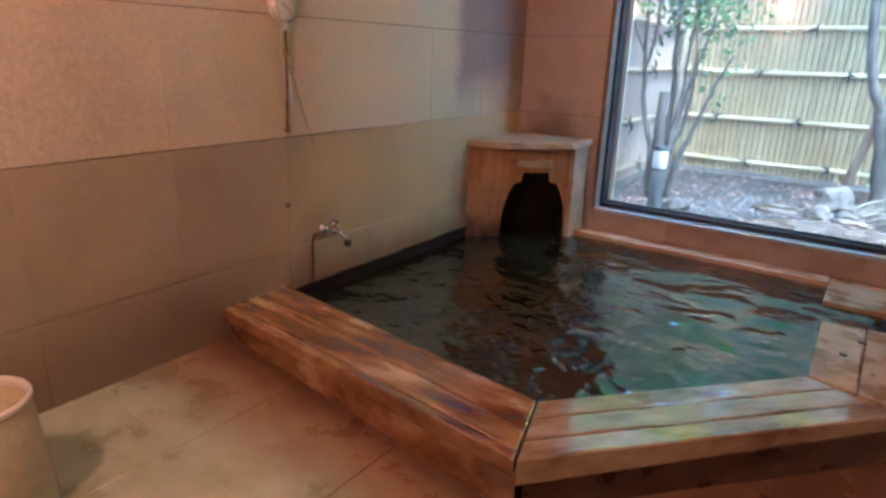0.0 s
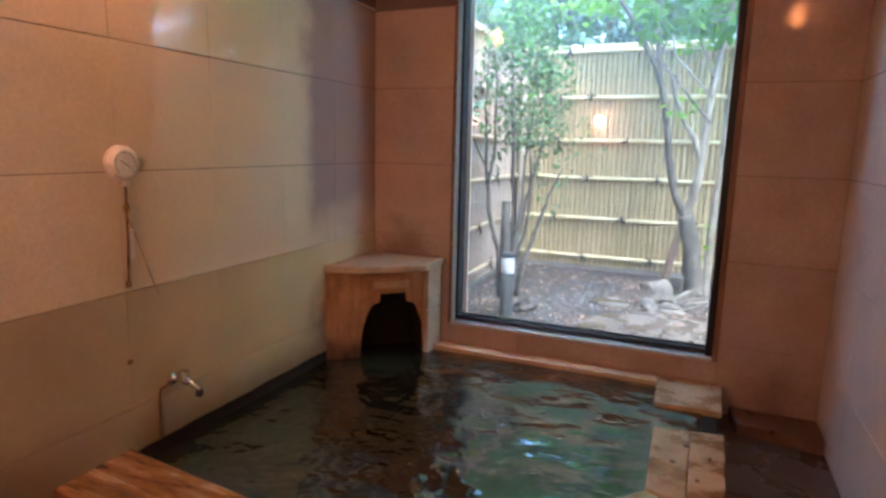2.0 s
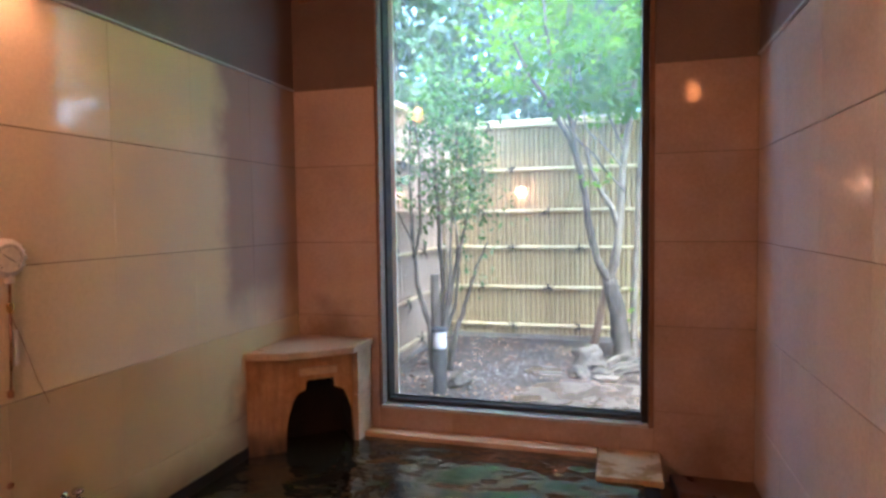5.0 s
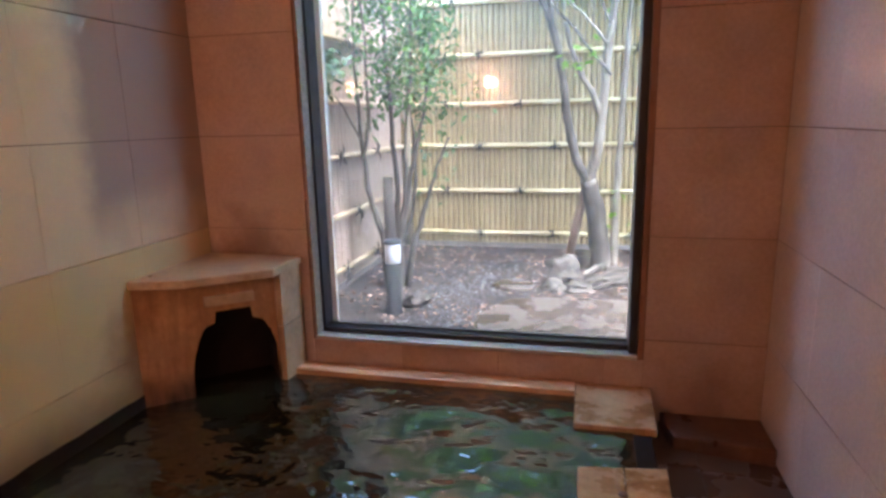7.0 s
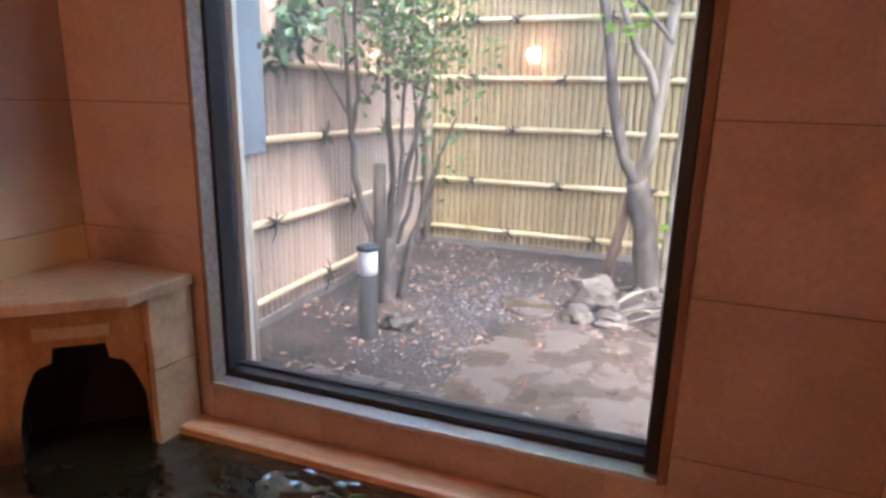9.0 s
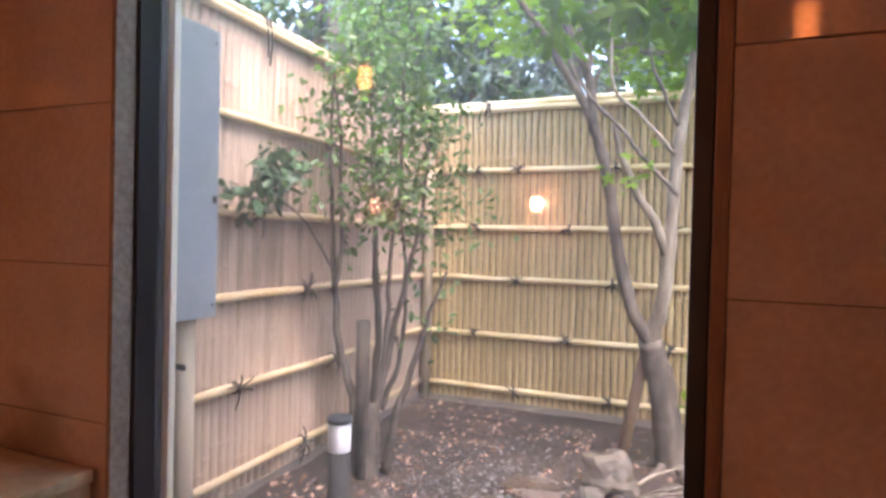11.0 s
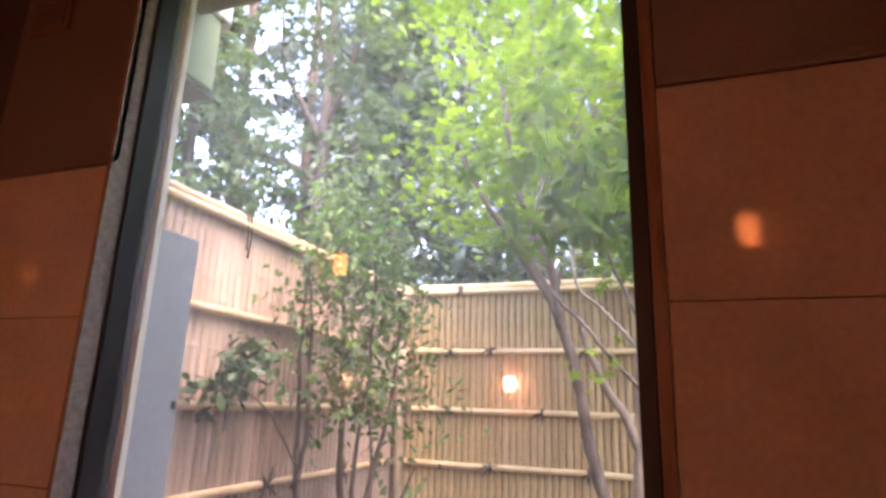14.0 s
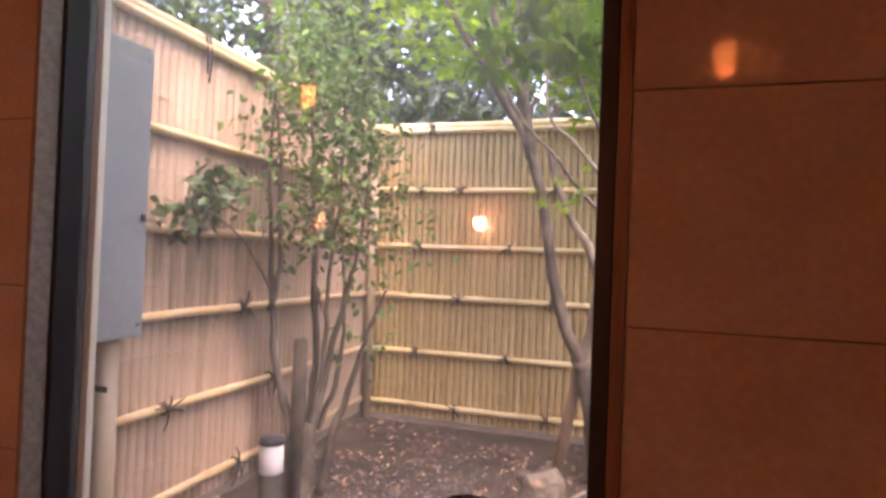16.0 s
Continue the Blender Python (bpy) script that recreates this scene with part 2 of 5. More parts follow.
CREAM_PAINT = plain("cream_paint", [(0.66, 0.60, 0.47), (0.74, 0.68, 0.55)], 5, 0.45, relief=0.04)
PIPE_BEIGE = plain("beige_pipe_plastic", [(0.48, 0.365, 0.25), (0.56, 0.435, 0.31)], 5, 0.45, relief=0.04)
STUCCO = plain("outside_stucco", [(0.45, 0.41, 0.35), (0.55, 0.50, 0.43)], 3, 0.9, relief=0.4)
CHROME = plain("chrome", [(0.62, 0.62, 0.62), (0.75, 0.75, 0.75)], 20, 0.12, metal=1.0, relief=0.0, rough_var=0.06)
WHITE_PLASTIC = plain("ivory_plastic", [(0.66, 0.60, 0.52), (0.74, 0.68, 0.60)], 10, 0.35, relief=0.02)
DIAL = plain("dial_face", [(0.72, 0.68, 0.60), (0.80, 0.76, 0.68)], 8, 0.3, relief=0.0)
BLACK_INK = plain("black_ink", [(0.02, 0.02, 0.02), (0.03, 0.03, 0.03)], 10, 0.5, relief=0.0)
BROWN_PIPE = plain("brown_copper_pipe", [(0.16, 0.08, 0.045), (0.26, 0.14, 0.08)], 30, 0.35, metal=0.4)
BRASS = plain("brass", [(0.42, 0.26, 0.08), (0.55, 0.36, 0.13)], 20, 0.3, metal=0.9, relief=0.02)
TUB = plain("beige_plastic", [(0.42, 0.36, 0.20), (0.50, 0.43, 0.26)], 6, 0.4, relief=0.05)
BAMBOO = plain("split_bamboo", [(0.28, 0.19, 0.08), (0.34, 0.24, 0.105), (0.41, 0.30, 0.15)], 5, 0.5, relief=0.15, stretch=(3, 3, 0.35), grain=50, shift=True, random_tone=0.06, speckle=0.4)
BAMBOO_PALE = plain("weathered_pink_bamboo", [(0.35, 0.248, 0.177), (0.40, 0.287, 0.21), (0.45, 0.33, 0.248)], 1.8, 0.55, relief=0.15, stretch=(1.2, 1.2, 0.5), grain=50, shift=True, random_tone=0.05, speckle=0.4, stain=shrub_shade_on_fence)
RAIL_TAN = plain("tan_bamboo_pole", [(0.36, 0.25, 0.13), (0.46, 0.33, 0.185), (0.54, 0.41, 0.25)], 5, 0.42, relief=0.1, shift=True, random_tone=0.06)
BAMBOO_RAIL = plain("bamboo_pole", [(0.47, 0.35, 0.15), (0.57, 0.445, 0.225), (0.63, 0.51, 0.29)], 5, 0.38, relief=0.1, shift=True, random_tone=0.06)
TWINE = plain("black_twine", [(0.018, 0.015, 0.012), (0.04, 0.034, 0.028)], 60, 0.9, relief=0.5)
BASE_BOARD = plain("grey_base_board", [(0.13, 0.105, 0.085), (0.21, 0.175, 0.145)], 6, 0.8)
SOIL = plain("dark_soil", [(0.016, 0.0095, 0.0065), (0.034, 0.021, 0.0145), (0.075, 0.05, 0.037)], 3.5, 0.7, relief=0.8, grain=45, depth=0.02)
PAVING = plain("wet_paving", [(0.035, 0.025, 0.02), (0.075, 0.055, 0.044), (0.125, 0.10, 0.083)], 5, 0.26, relief=0.3, grain=35, rough_var=0.16)
ROCK = plain("garden_rock", [(0.026, 0.018, 0.013), (0.07, 0.053, 0.04), (0.15, 0.12, 0.095)], 9, 0.7, relief=0.7, grain=40, depth=0.01)
PEBBLE = plain("pebbles", [(0.06, 0.052, 0.048), (0.15, 0.137, 0.13), (0.36, 0.34, 0.32)], 11, 0.45)
BARK = plain("grey_brown_bark", [(0.034, 0.026, 0.019), (0.08, 0.062, 0.047), (0.17, 0.14, 0.112)], 8, 0.85, relief=0.8, stretch=(1.5, 1.5, 0.6), grain=55, depth=0.01)
BARK_PALE = plain("pale_smooth_bark", [(0.085, 0.062, 0.043), (0.18, 0.145, 0.105), (0.30, 0.255, 0.195)], 7, 0.75, relief=0.5, stretch=(1.5, 1.5, 0.5), grain=45, depth=0.006)
STAKE_PALE = plain("weathered_pale_post", [(0.22, 0.165, 0.10), (0.32, 0.25, 0.165), (0.40, 0.32, 0.22)], 7, 0.75, stretch=(3, 3, 0.5), relief=0.3)
STAKE = plain("weathered_stake", [(0.17, 0.10, 0.06), (0.27, 0.17, 0.11)], 8, 0.8, stretch=(5, 5, 0.5), relief=0.5)
BOX_GREY = plain("grey_enamel", [(0.25, 0.27, 0.29), (0.30, 0.32, 0.34)], 3, 0.45, relief=0.03)
HOOD_MAT = plain("pale_green_enamel", [(0.14, 0.20, 0.10), (0.19, 0.25, 0.145)], 3, 0.45, relief=0.03)
BOLLARD_DARK = plain("dark_metal_post", [(0.02, 0.017, 0.015), (0.036, 0.031, 0.028)], 6, 0.8, relief=0.08)
BOLLARD_WHITE = plain("opal_diffuser", [(0.74, 0.73, 0.72), (0.80, 0.79, 0.78)], 6, 0.35, relief=0.0)
RED_BARK = plain("red_brown_bark", [(0.05, 0.03, 0.022), (0.10, 0.062, 0.046), (0.16, 0.11, 0.085)], 4, 0.9, stretch=(4, 4, 0.4), relief=0.6)
FAR_BARK = plain("far_bark", [(0.035, 0.028, 0.024), (0.075, 0.06, 0.05)], 3, 0.9, stretch=(3, 3, 0.4))


def leaf_material(name, low, high, through_light=0.45, gloss=0.45):
    m, n, l, b = nodes_of(name)
    geo = n.new("ShaderNodeNewGeometry")
    col = ramp(n, l, geo.outputs["Random Per Island"], [(0.0, low), (1.0, high)])
    var = noise_of(n, l, 30, 2)
    col = mixed(n, l, col, ramp(n, l, var, [(0.3, (0.8, 0.8, 0.8)), (0.7, (1.15, 1.15, 1.15))]), 1.0, "MULTIPLY")
    l.new(col, b.inputs["Base Color"])
    b.inputs["Roughness"].default_value, b.inputs["Specular IOR Level"].default_value = gloss, 0.2
    tr = n.new("ShaderNodeBsdfTranslucent")
    l.new(mixed(n, l, col, (1.25, 1.25, 0.7), 1.0, "MULTIPLY"), tr.inputs["Color"])
    mx = n.new("ShaderNodeMixShader")
    mx.inputs[0].default_value = through_light
    l.new(b.outputs[0], mx.inputs[1])
    l.new(tr.outputs[0], mx.inputs[2])
    l.new(mx.outputs[0], n["Material Output"].inputs["Surface"])
    return m


MAPLE_LEAF = leaf_material("maple_leaf", (0.092, 0.178, 0.010), (0.168, 0.288, 0.020), 0.55)
# Darker copy of the maple leaf: shade put into the near leaves' green.
MAPLE_SHADED = leaf_material("shaded_maple_leaf", (0.040, 0.098, 0.005), (0.08, 0.165, 0.009), 0.5, 0.75)
SHRUB_LEAF = leaf_material("camellia_leaf", (0.042, 0.082, 0.03), (0.125, 0.20, 0.08), 0.35, 0.35)
SHRUB_DARK = leaf_material("dark_camellia_leaf", (0.018, 0.038, 0.018), (0.065, 0.115, 0.05), 0.2, 0.35)
FAR_LEAF = leaf_material("woodland_leaf", (0.035, 0.07, 0.036), (0.09, 0.15, 0.075), 0.4)
CEDAR_LEAF = leaf_material("cedar_needles", (0.035, 0.055, 0.044), (0.10, 0.14, 0.115), 0.3)
FRESH_LEAF = leaf_material("fresh_camellia_leaf", (0.05, 0.125, 0.03), (0.12, 0.235, 0.06), 0.45, 0.35)
LITTER_LEAF = leaf_material("fallen_leaf", (0.12, 0.06, 0.035), (0.48, 0.32, 0.24), 0.1, 0.6)


def water_material():
    m, n, l, b = nodes_of("bath_water")
    b.inputs["Base Color"].default_value = (0.016, 0.016, 0.009, 1)
    b.inputs["Roughness"].default_value, b.inputs["IOR"].default_value = 0.02, 1.9
    a = noise_of(n, l, 4.0, 1.5, 0.4, (1.0, 1.25, 1))
    c = noise_of(n, l, 13.0, 1, 0.4, (1.0, 1.3, 1))
    add = n.new("ShaderNodeMath")
    add.operation = "MULTIPLY_ADD"
    add.inputs[1].default_value = 0.30
    l.new(c, add.inputs[0])
    l.new(a, add.inputs[2])
    bump(n, l, b, add.outputs[0], 0.75, 0.05)
    return m


def glass_material():
    m, n, l, b = nodes_of("window_glass")
    n.remove(b)
    clear = n.new("ShaderNodeBsdfTransparent")
    clear.inputs["Color"].default_value = (0.97, 0.985, 0.975, 1)
    shine = n.new("ShaderNodeBsdfGlossy")
    shine.inputs["Roughness"].default_value = 0.02
    lw = n.new("ShaderNodeLayerWeight")
    lw.inputs["Blend"].default_value = 0.5
    power = n.new("ShaderNodeMath")
    power.operation = "POWER"
    power.inputs[1].default_value = 5.0
    l.new(lw.outputs["Facing"], power.inputs[0])
    fr = n.new("ShaderNodeMath")
    fr.operation = "MULTIPLY_ADD"
    fr.inputs[1].default_value, fr.inputs[2].default_value = 0.95, 0.042
    l.new(power.outputs[0], fr.inputs[0])
    mx = n.new("ShaderNodeMixShader")
    l.new(fr.outputs[0], mx.inputs[0])
    # Steam mist on the pane, thickened upwards to paint in glare haze.
    mist_haze = n.new("ShaderNodeBsdfTranslucent")
    mist_haze.inputs["Color"].default_value = (1.0, 0.99, 0.93, 1)
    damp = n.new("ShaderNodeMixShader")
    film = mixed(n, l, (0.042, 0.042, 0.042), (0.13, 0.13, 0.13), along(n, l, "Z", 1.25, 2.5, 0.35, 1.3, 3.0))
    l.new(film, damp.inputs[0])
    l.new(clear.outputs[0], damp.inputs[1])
    l.new(mist_haze.outputs[0], damp.inputs[2])
    l.new(damp.outputs[0], mx.inputs[1])
    l.new(shine.outputs[0], mx.inputs[2])
    l.new(mx.outputs[0], n["Material Output"].inputs["Surface"])
    return m


def glow_material(name, colour, strength):
    m, n, l, b = nodes_of(name)
    b.inputs["Base Color"].default_value = (0.35, 0.18, 0.08, 1)
    b.inputs["Emission Color"].default_value = (*colour, 1)
    b.inputs["Emission Strength"].default_value = strength
    return m


WATER, GLASS = water_material(), glass_material()
SHADE_GLOW = glow_material("lit_lamp_shade", (1.0, 0.27, 0.06), SHADE_STRENGTH)
GLOBE_GLOW = glow_material("lit_globe", LAMP_COLOUR, GLOBE_STRENGTH)
BULB_GLOW = glow_material("lit_bulb", LAMP_COLOUR, BULB_STRENGTH)

# ---- building helpers ----
ORIGIN = {}


def part(name, bm, material, parent=None, label="", smooth=False):
    """One mesh object; bm is in world metres and is shifted to its thing's base."""
    o = ORIGIN.get(parent, Vector())
    if o.length:
        bmesh.ops.translate(bm, vec=-o, verts=bm.verts)
    me = bpy.data.meshes.new(name)
    bm.to_mesh(me)
    bm.free()
    me.materials.append(material)
    if smooth:
        me.polygons.foreach_set("use_smooth", [True] * len(me.polygons))
    ob = new(name, me)
    if parent is not None:
        ob.parent = parent
        ORIGIN[ob] = o
    if label:
        tagged(ob, label)
    return ob


def thing(name, base, label, category, group="", kind=""):
    ob = new(name)
    ob.location = base
    ORIGIN[ob] = Vector(base)
    return tagged(ob, label, category, group, kind)


def box(x0, x1, y0, y1, z0, z1, bevel=0.0, into=None):
    bm = into or bmesh.new()
    v = [bm.verts.new((x, y, z)) for z in (z0, z1) for x, y in ((x0, y0), (x1, y0), (x1, y1), (x0, y1))]
    fs = [(3, 2, 1, 0), (4, 5, 6, 7), (0, 1, 5, 4), (1, 2, 6, 5), (2, 3, 7, 6), (3, 0, 4, 7)]
    made = [bm.faces.new([v[i] for i in f]) for f in fs]
    if bevel:
        es = {e for f in made for e in f.edges}
        bmesh.ops.bevel(bm, geom=list(es), offset=bevel, segments=2, profile=0.6, affect="EDGES")
    return bm


def prism(points, z0, z1, bevel=0.0, into=None):
    """An upright prism over a polygon; z1 may be one height or one a corner."""
    bm = into or bmesh.new()
    tops = z1 if isinstance(z1, (list, tuple)) else [z1] * len(points)
    a = [bm.verts.new((x, y, z0)) for x, y in points]
    b = [bm.verts.new((x, y, z)) for (x, y), z in zip(points, tops)]
    k = len(points)
    made = [bm.faces.new(b), bm.faces.new(a[::-1])]
    made += [bm.faces.new((a[i], a[(i + 1) % k], b[(i + 1) % k], b[i])) for i in range(k)]
    bmesh.ops.recalc_face_normals(bm, faces=made)
    if bevel:
        es = {e for f in made for e in f.edges}
        bmesh.ops.bevel(bm, geom=list(es), offset=bevel, segments=2, profile=0.6, affect="EDGES")
    return bm


def tube(points, radii, sides=10, into=None, caps=True):
    """A round bar along points, with a radius at each."""
    bm = into or bmesh.new()
    pts = [Vector(p) for p in points]
    rings, side = [], None
    for i, p in enumerate(pts):
        d = (pts[min(i + 1, len(pts) - 1)] - pts[max(i - 1, 0)]).normalized()
        if side is None:
            side = d.orthogonal().normalized()
        side = (side - d * side.dot(d)).normalized()
        up = d.cross(side)
        r = radii[i] if isinstance(radii, (list, tuple)) else radii
        rings.append([bm.verts.new(p + (side * math.cos(a) + up * math.sin(a)) * r) for a in (2 * math.pi * k / sides for k in range(sides))])
    for a, b in zip(rings, rings[1:]):
        for k in range(sides):
            bm.faces.new((a[k], a[(k + 1) % sides], b[(k + 1) % sides], b[k]))
    if caps:
        bm.faces.new(rings[0][::-1])
        bm.faces.new(rings[-1])
    return bm


def lathe(x, y, profile, sides=28, into=None, caps=True):
    """A turned body about an upright axis: profile rows of (radius, height)."""
    bm = into or bmesh.new()
    rings = [[bm.verts.new((x + r * math.cos(a), y + r * math.sin(a), z)) for a in (2 * math.pi * k / sides for k in range(sides))] for r, z in profile]
    for a, b in zip(rings, rings[1:]):
        for k in range(sides):
            bm.faces.new((a[k], a[(k + 1) % sides], b[(k + 1) % sides], b[k]))
    if caps:
        bm.faces.new(rings[0][::-1])
        bm.faces.new(rings[-1])
    return bm


def wobble(points, amount, steps, rng):
    """A smooth, slightly uneven run through points (Catmull-Rom)."""
    p = [Vector(q) for q in points]
    p = [2 * p[0] - p[1]] + p + [2 * p[-1] - p[-2]]
    out = []
    for i in range(1, len(p) - 2):
        for k in range(steps):
            u = k / steps
            q = 0.5 * (2 * p[i] + (p[i + 1] - p[i - 1]) * u + (2 * p[i - 1] - 5 * p[i] + 4 * p[i + 1] - p[i + 2]) * u * u + (3 * p[i] - p[i - 1] - 3 * p[i + 1] + p[i + 2]) * u ** 3)
            out.append(q + Vector([rng.uniform(-amount, amount) for _ in range(3)]))
    return out + [p[-2]]


def limb(points, r0, r1, rng, amount=0.004, steps=5, sides=10, into=None):
    run = wobble(points, amount, steps, rng)
    k = len(run) - 1
    return tube(run, [(r0 + (r1 - r0) * i / k) * rng.uniform(0.94, 1.07) for i in range(k + 1)], sides, into)


def mesh_part(name, verts, faces, material, parent, label="", smooth=False):
    o = ORIGIN.get(parent, Vector())
    me = bpy.data.meshes.new(name)
    me.from_pydata([(a - o.x, b - o.y, c - o.z) for a, b, c in verts], [], faces)
    me.materials.append(material)
    if smooth:
        me.polygons.foreach_set("use_smooth", [True] * len(me.polygons))
    ob = new(name, me)
    ob.parent = parent
    ORIGIN[ob] = o
    if label:
        tagged(ob, label)
    return ob


def leaves(places, size, outline, rng, droop=0.35, spread=0.5, fold=0.15):
    """Many leaves, each a folded outline fanned from its stalk, at places, lying roughly level."""
    verts, faces = [], []
    for p in places:
        s = size * rng.uniform(0.65, 1.25)
        turn = Euler((rng.gauss(-droop, spread), rng.gauss(0, spread), rng.uniform(0, 2 * math.pi))).to_matrix()
        base = len(verts)
        for x, y in outline:
            q = turn @ Vector((x * s, y * s, -fold * s * (abs(x) * 1.4 + y * y * 0.6)))
            verts.append((p[0] + q.x, p[1] + q.y, p[2] + q.z))
        k = len(outline)
        faces += [(base, base + i, base + i + 1) for i in range(1, k - 1)]
    return verts, faces


def broad_lobes(lobes):
    """A large leaf of wide, blunt lobes with deep rounded notches."""
    out = [(0, 0)]
    for i in range(lobes):
        a = radians(-115 + 230 * i / (lobes - 1))
        r = 1.0 - 0.38 * abs(2 * i / (lobes - 1) - 1) ** 1.5
        w = radians(230 / (lobes - 1) / 2)
        for f, g in ((0.42, -0.95), (0.80, -0.52), (1.0, 0.0), (0.80, 0.52), (0.42, 0.95)):
            out.append((f * r * math.sin(a + g * w), f * r * math.cos(a + g * w)))
    return out


def palmate(lobes):
    """A maple leaf: lobes fanned from the stalk, with notches between them."""
    out = [(0, 0)]
    for i in range(lobes):
        a = radians(-125 + 250 * i / (lobes - 1))
        r = 1.0 - 0.42 * abs(2 * i / (lobes - 1) - 1) ** 1.4
        w = radians(250 / (lobes - 1) / 2)
        if i == 0:
            out.append((0.16 * math.sin(a - w), 0.16 * math.cos(a - w)))
        out.append((0.66 * r * math.sin(a - w * 0.6), 0.66 * r * math.cos(a - w * 0.6)))
        out.append((r * math.sin(a), r * math.cos(a)))
        out.append((0.66 * r * math.sin(a + w * 0.6), 0.66 * r * math.cos(a + w * 0.6)))
        out.append((0.40 * r * math.sin(a + w), 0.40 * r * math.cos(a + w)))
    return out


BROAD5, MAPLE5 = broad_lobes(5), palmate(5)
OVAL = [(0, 0), (0.2, 0.22), (0.27, 0.5), (0.17, 0.82), (0, 1.05), (-0.17, 0.82), (-0.27, 0.5), (-0.2, 0.22)]
SPRAY = [(0, 0), (0.12, 0.3), (0.30, 0.45), (0.13, 0.55), (0.22, 0.8), (0, 1.1), (-0.22, 0.8), (-0.13, 0.55), (-0.30, 0.45), (-0.12, 0.3)]

# ---- the bath room's shell ----
XL, XR, YB, YW = -1.36, 1.16, 0.30, 4.06
WX0, WX1, WZ0, WZ1 = -0.812, 0.657, 0.20, 2.84
TOP, BAND = 2.95, 2.047
COURSES = (-0.13, 0.27, 0.715, 1.15, 1.597, BAND)
T = 0.012


def shell(name, bm, material, label):
    return tagged(part(name, bm, material), label, "wall", kind="structure")


wall_west = shell("wall_west", box(XL - 0.18, XL - T, YB - 0.18, YW + 0.16, -0.3, TOP), GROUT, "bath wall clad in large beige stone slabs")
wall_east = shell("wall_east", box(XR + T, XR + 0.18, YB - 0.18, YW + 0.16, -0.3, TOP), GROUT, "bath wall clad in large beige stone slabs")
bm = box(XL - T, WX0 - 0.03, YW + T, YW + 0.15, -0.3, TOP)
box(WX1 + 0.03, XR + T, YW + T, YW + 0.15, -0.3, TOP, into=bm)
box(WX0 - 0.03, WX1 + 0.03, YW + T, YW + 0.15, -0.3, WZ0 - 0.02, into=bm)
box(WX0 - 0.03, WX1 + 0.03, YW + T, YW + 0.15, WZ1 + 0.02, TOP, into=bm)
wall_north = shell("wall_north", bm, GROUT, "window wall clad in beige stone slabs beside a tall pane")
wall_south = shell("wall_south", box(XL - T, XR + T, YB - 0.18, YB - T, -0.3, TOP), GROUT, "plain stone-clad wall behind the bather")
bm = box(XL - 0.3, XR + 0.3, YB - 0.3, YW + 0.5, TOP, TOP + 0.16)
for i in range(14):
    x = XL + 0.18 * i
    box(x + 0.004, x + 0.172, YB, YW, TOP - 0.014, TOP - 0.001, into=bm)
tagged(part("ceiling", bm, CEILING), "dark brown boarded ceiling over the bath", "ceiling", kind="structure")

# upper walls: dark plaster above the stone, with a metal edge strip under it
for name, b in (("upper_wall", (XL - T, XL + 0.004, YB, YW, BAND + 0.012, TOP)), ("upper_wall", (XR - 0.004, XR + T, YB, YW, BAND + 0.012, TOP)),
                ("upper_wall", (XL + 0.004, WX0 - 0.002, YW - 0.004, YW + T, BAND + 0.012, TOP)), ("upper_wall", (WX1 + 0.03, XR - 0.004, YW - 0.004, YW + T, BAND + 0.012, TOP)),
                ("upper_wall", (XL + 0.004, XR - 0.004, YB - T, YB + 0.004, BAND + 0.012, TOP))):
    tagged(part(name, box(*b), DARK_WALL), "dark brown plastered upper wall above stone slabs", "wall", kind="structure")
for b in ((XL - 0.002, XL + 0.014, YB + 0.02, YW - 0.01, BAND, BAND + 0.012), (XR - 0.014, XR + 0.002, YB + 0.02, YW - 0.01, BAND, BAND + 0.012)):
    tagged(part("trim", box(*b, 0.003), TRIM_ALU), "thin dull metal strip capping the stone slabs", "trim", kind="structure")
for b in ((XL + 0.014, WX0 - 0.002, YW - 0.012, YW + 0.002, BAND, BAND + 0.024), (WX1 + 0.03, XR - 0.014, YW - 0.012, YW + 0.002, BAND, BAND + 0.024)):
    tagged(part("trim", box(*b, 0.003), DARK_WALL), "dark narrow moulding above the stone slabs", "trim", kind="structure")

# ---- the tall window ----
window = thing("window_1", (WX0, YW, WZ0), "tall fixed window in a dark metal frame, glass misted with painted haze", "window", kind="structure")
part("window_sill", box(WX0 - 0.014, WX1, YW - 0.012, YW + 0.05, WZ0 - 0.02, WZ0 - 0.002, 0.003), TRIM_ALU, window, "pale metal sill strip")
part("jamb_strip", box(WX0 - 0.014, WX0 - 0.002, YW - 0.012, YW + 0.052, WZ0 - 0.001, WZ1, 0.003), JAMB_GREY, window, "rough grey jamb strip")
part("frame", box(WX0 - 0.001, WX0 + 0.011, YW + 0.053, YW + 0.15, WZ0, WZ1, 0.003), FRAME_BLACK, window)
part("frame", box(WX1 - 0.035, WX1 - 0.001, YW + 0.01, YW + 0.15, WZ0, WZ1, 0.003), FRAME_BLACK, window)
part("frame", box(WX0 + 0.011, WX1 - 0.035, YW + 0.053, YW + 0.15, WZ0, WZ0 + 0.022, 0.003), FRAME_BLACK, window)
part("frame", box(WX0 + 0.011, WX1 - 0.035, YW + 0.053, YW + 0.15, WZ1 - 0.03, WZ1, 0.003), FRAME_BLACK, window)
part("gasket", box(WX0 + 0.011, WX1 - 0.035, YW + 0.10, YW + 0.118, WZ0 + 0.022, WZ0 + 0.030, 0.002), BLACK_INK, window, "black rubber gasket")
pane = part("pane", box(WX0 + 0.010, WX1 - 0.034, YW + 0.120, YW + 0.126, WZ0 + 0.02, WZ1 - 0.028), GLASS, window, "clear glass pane")
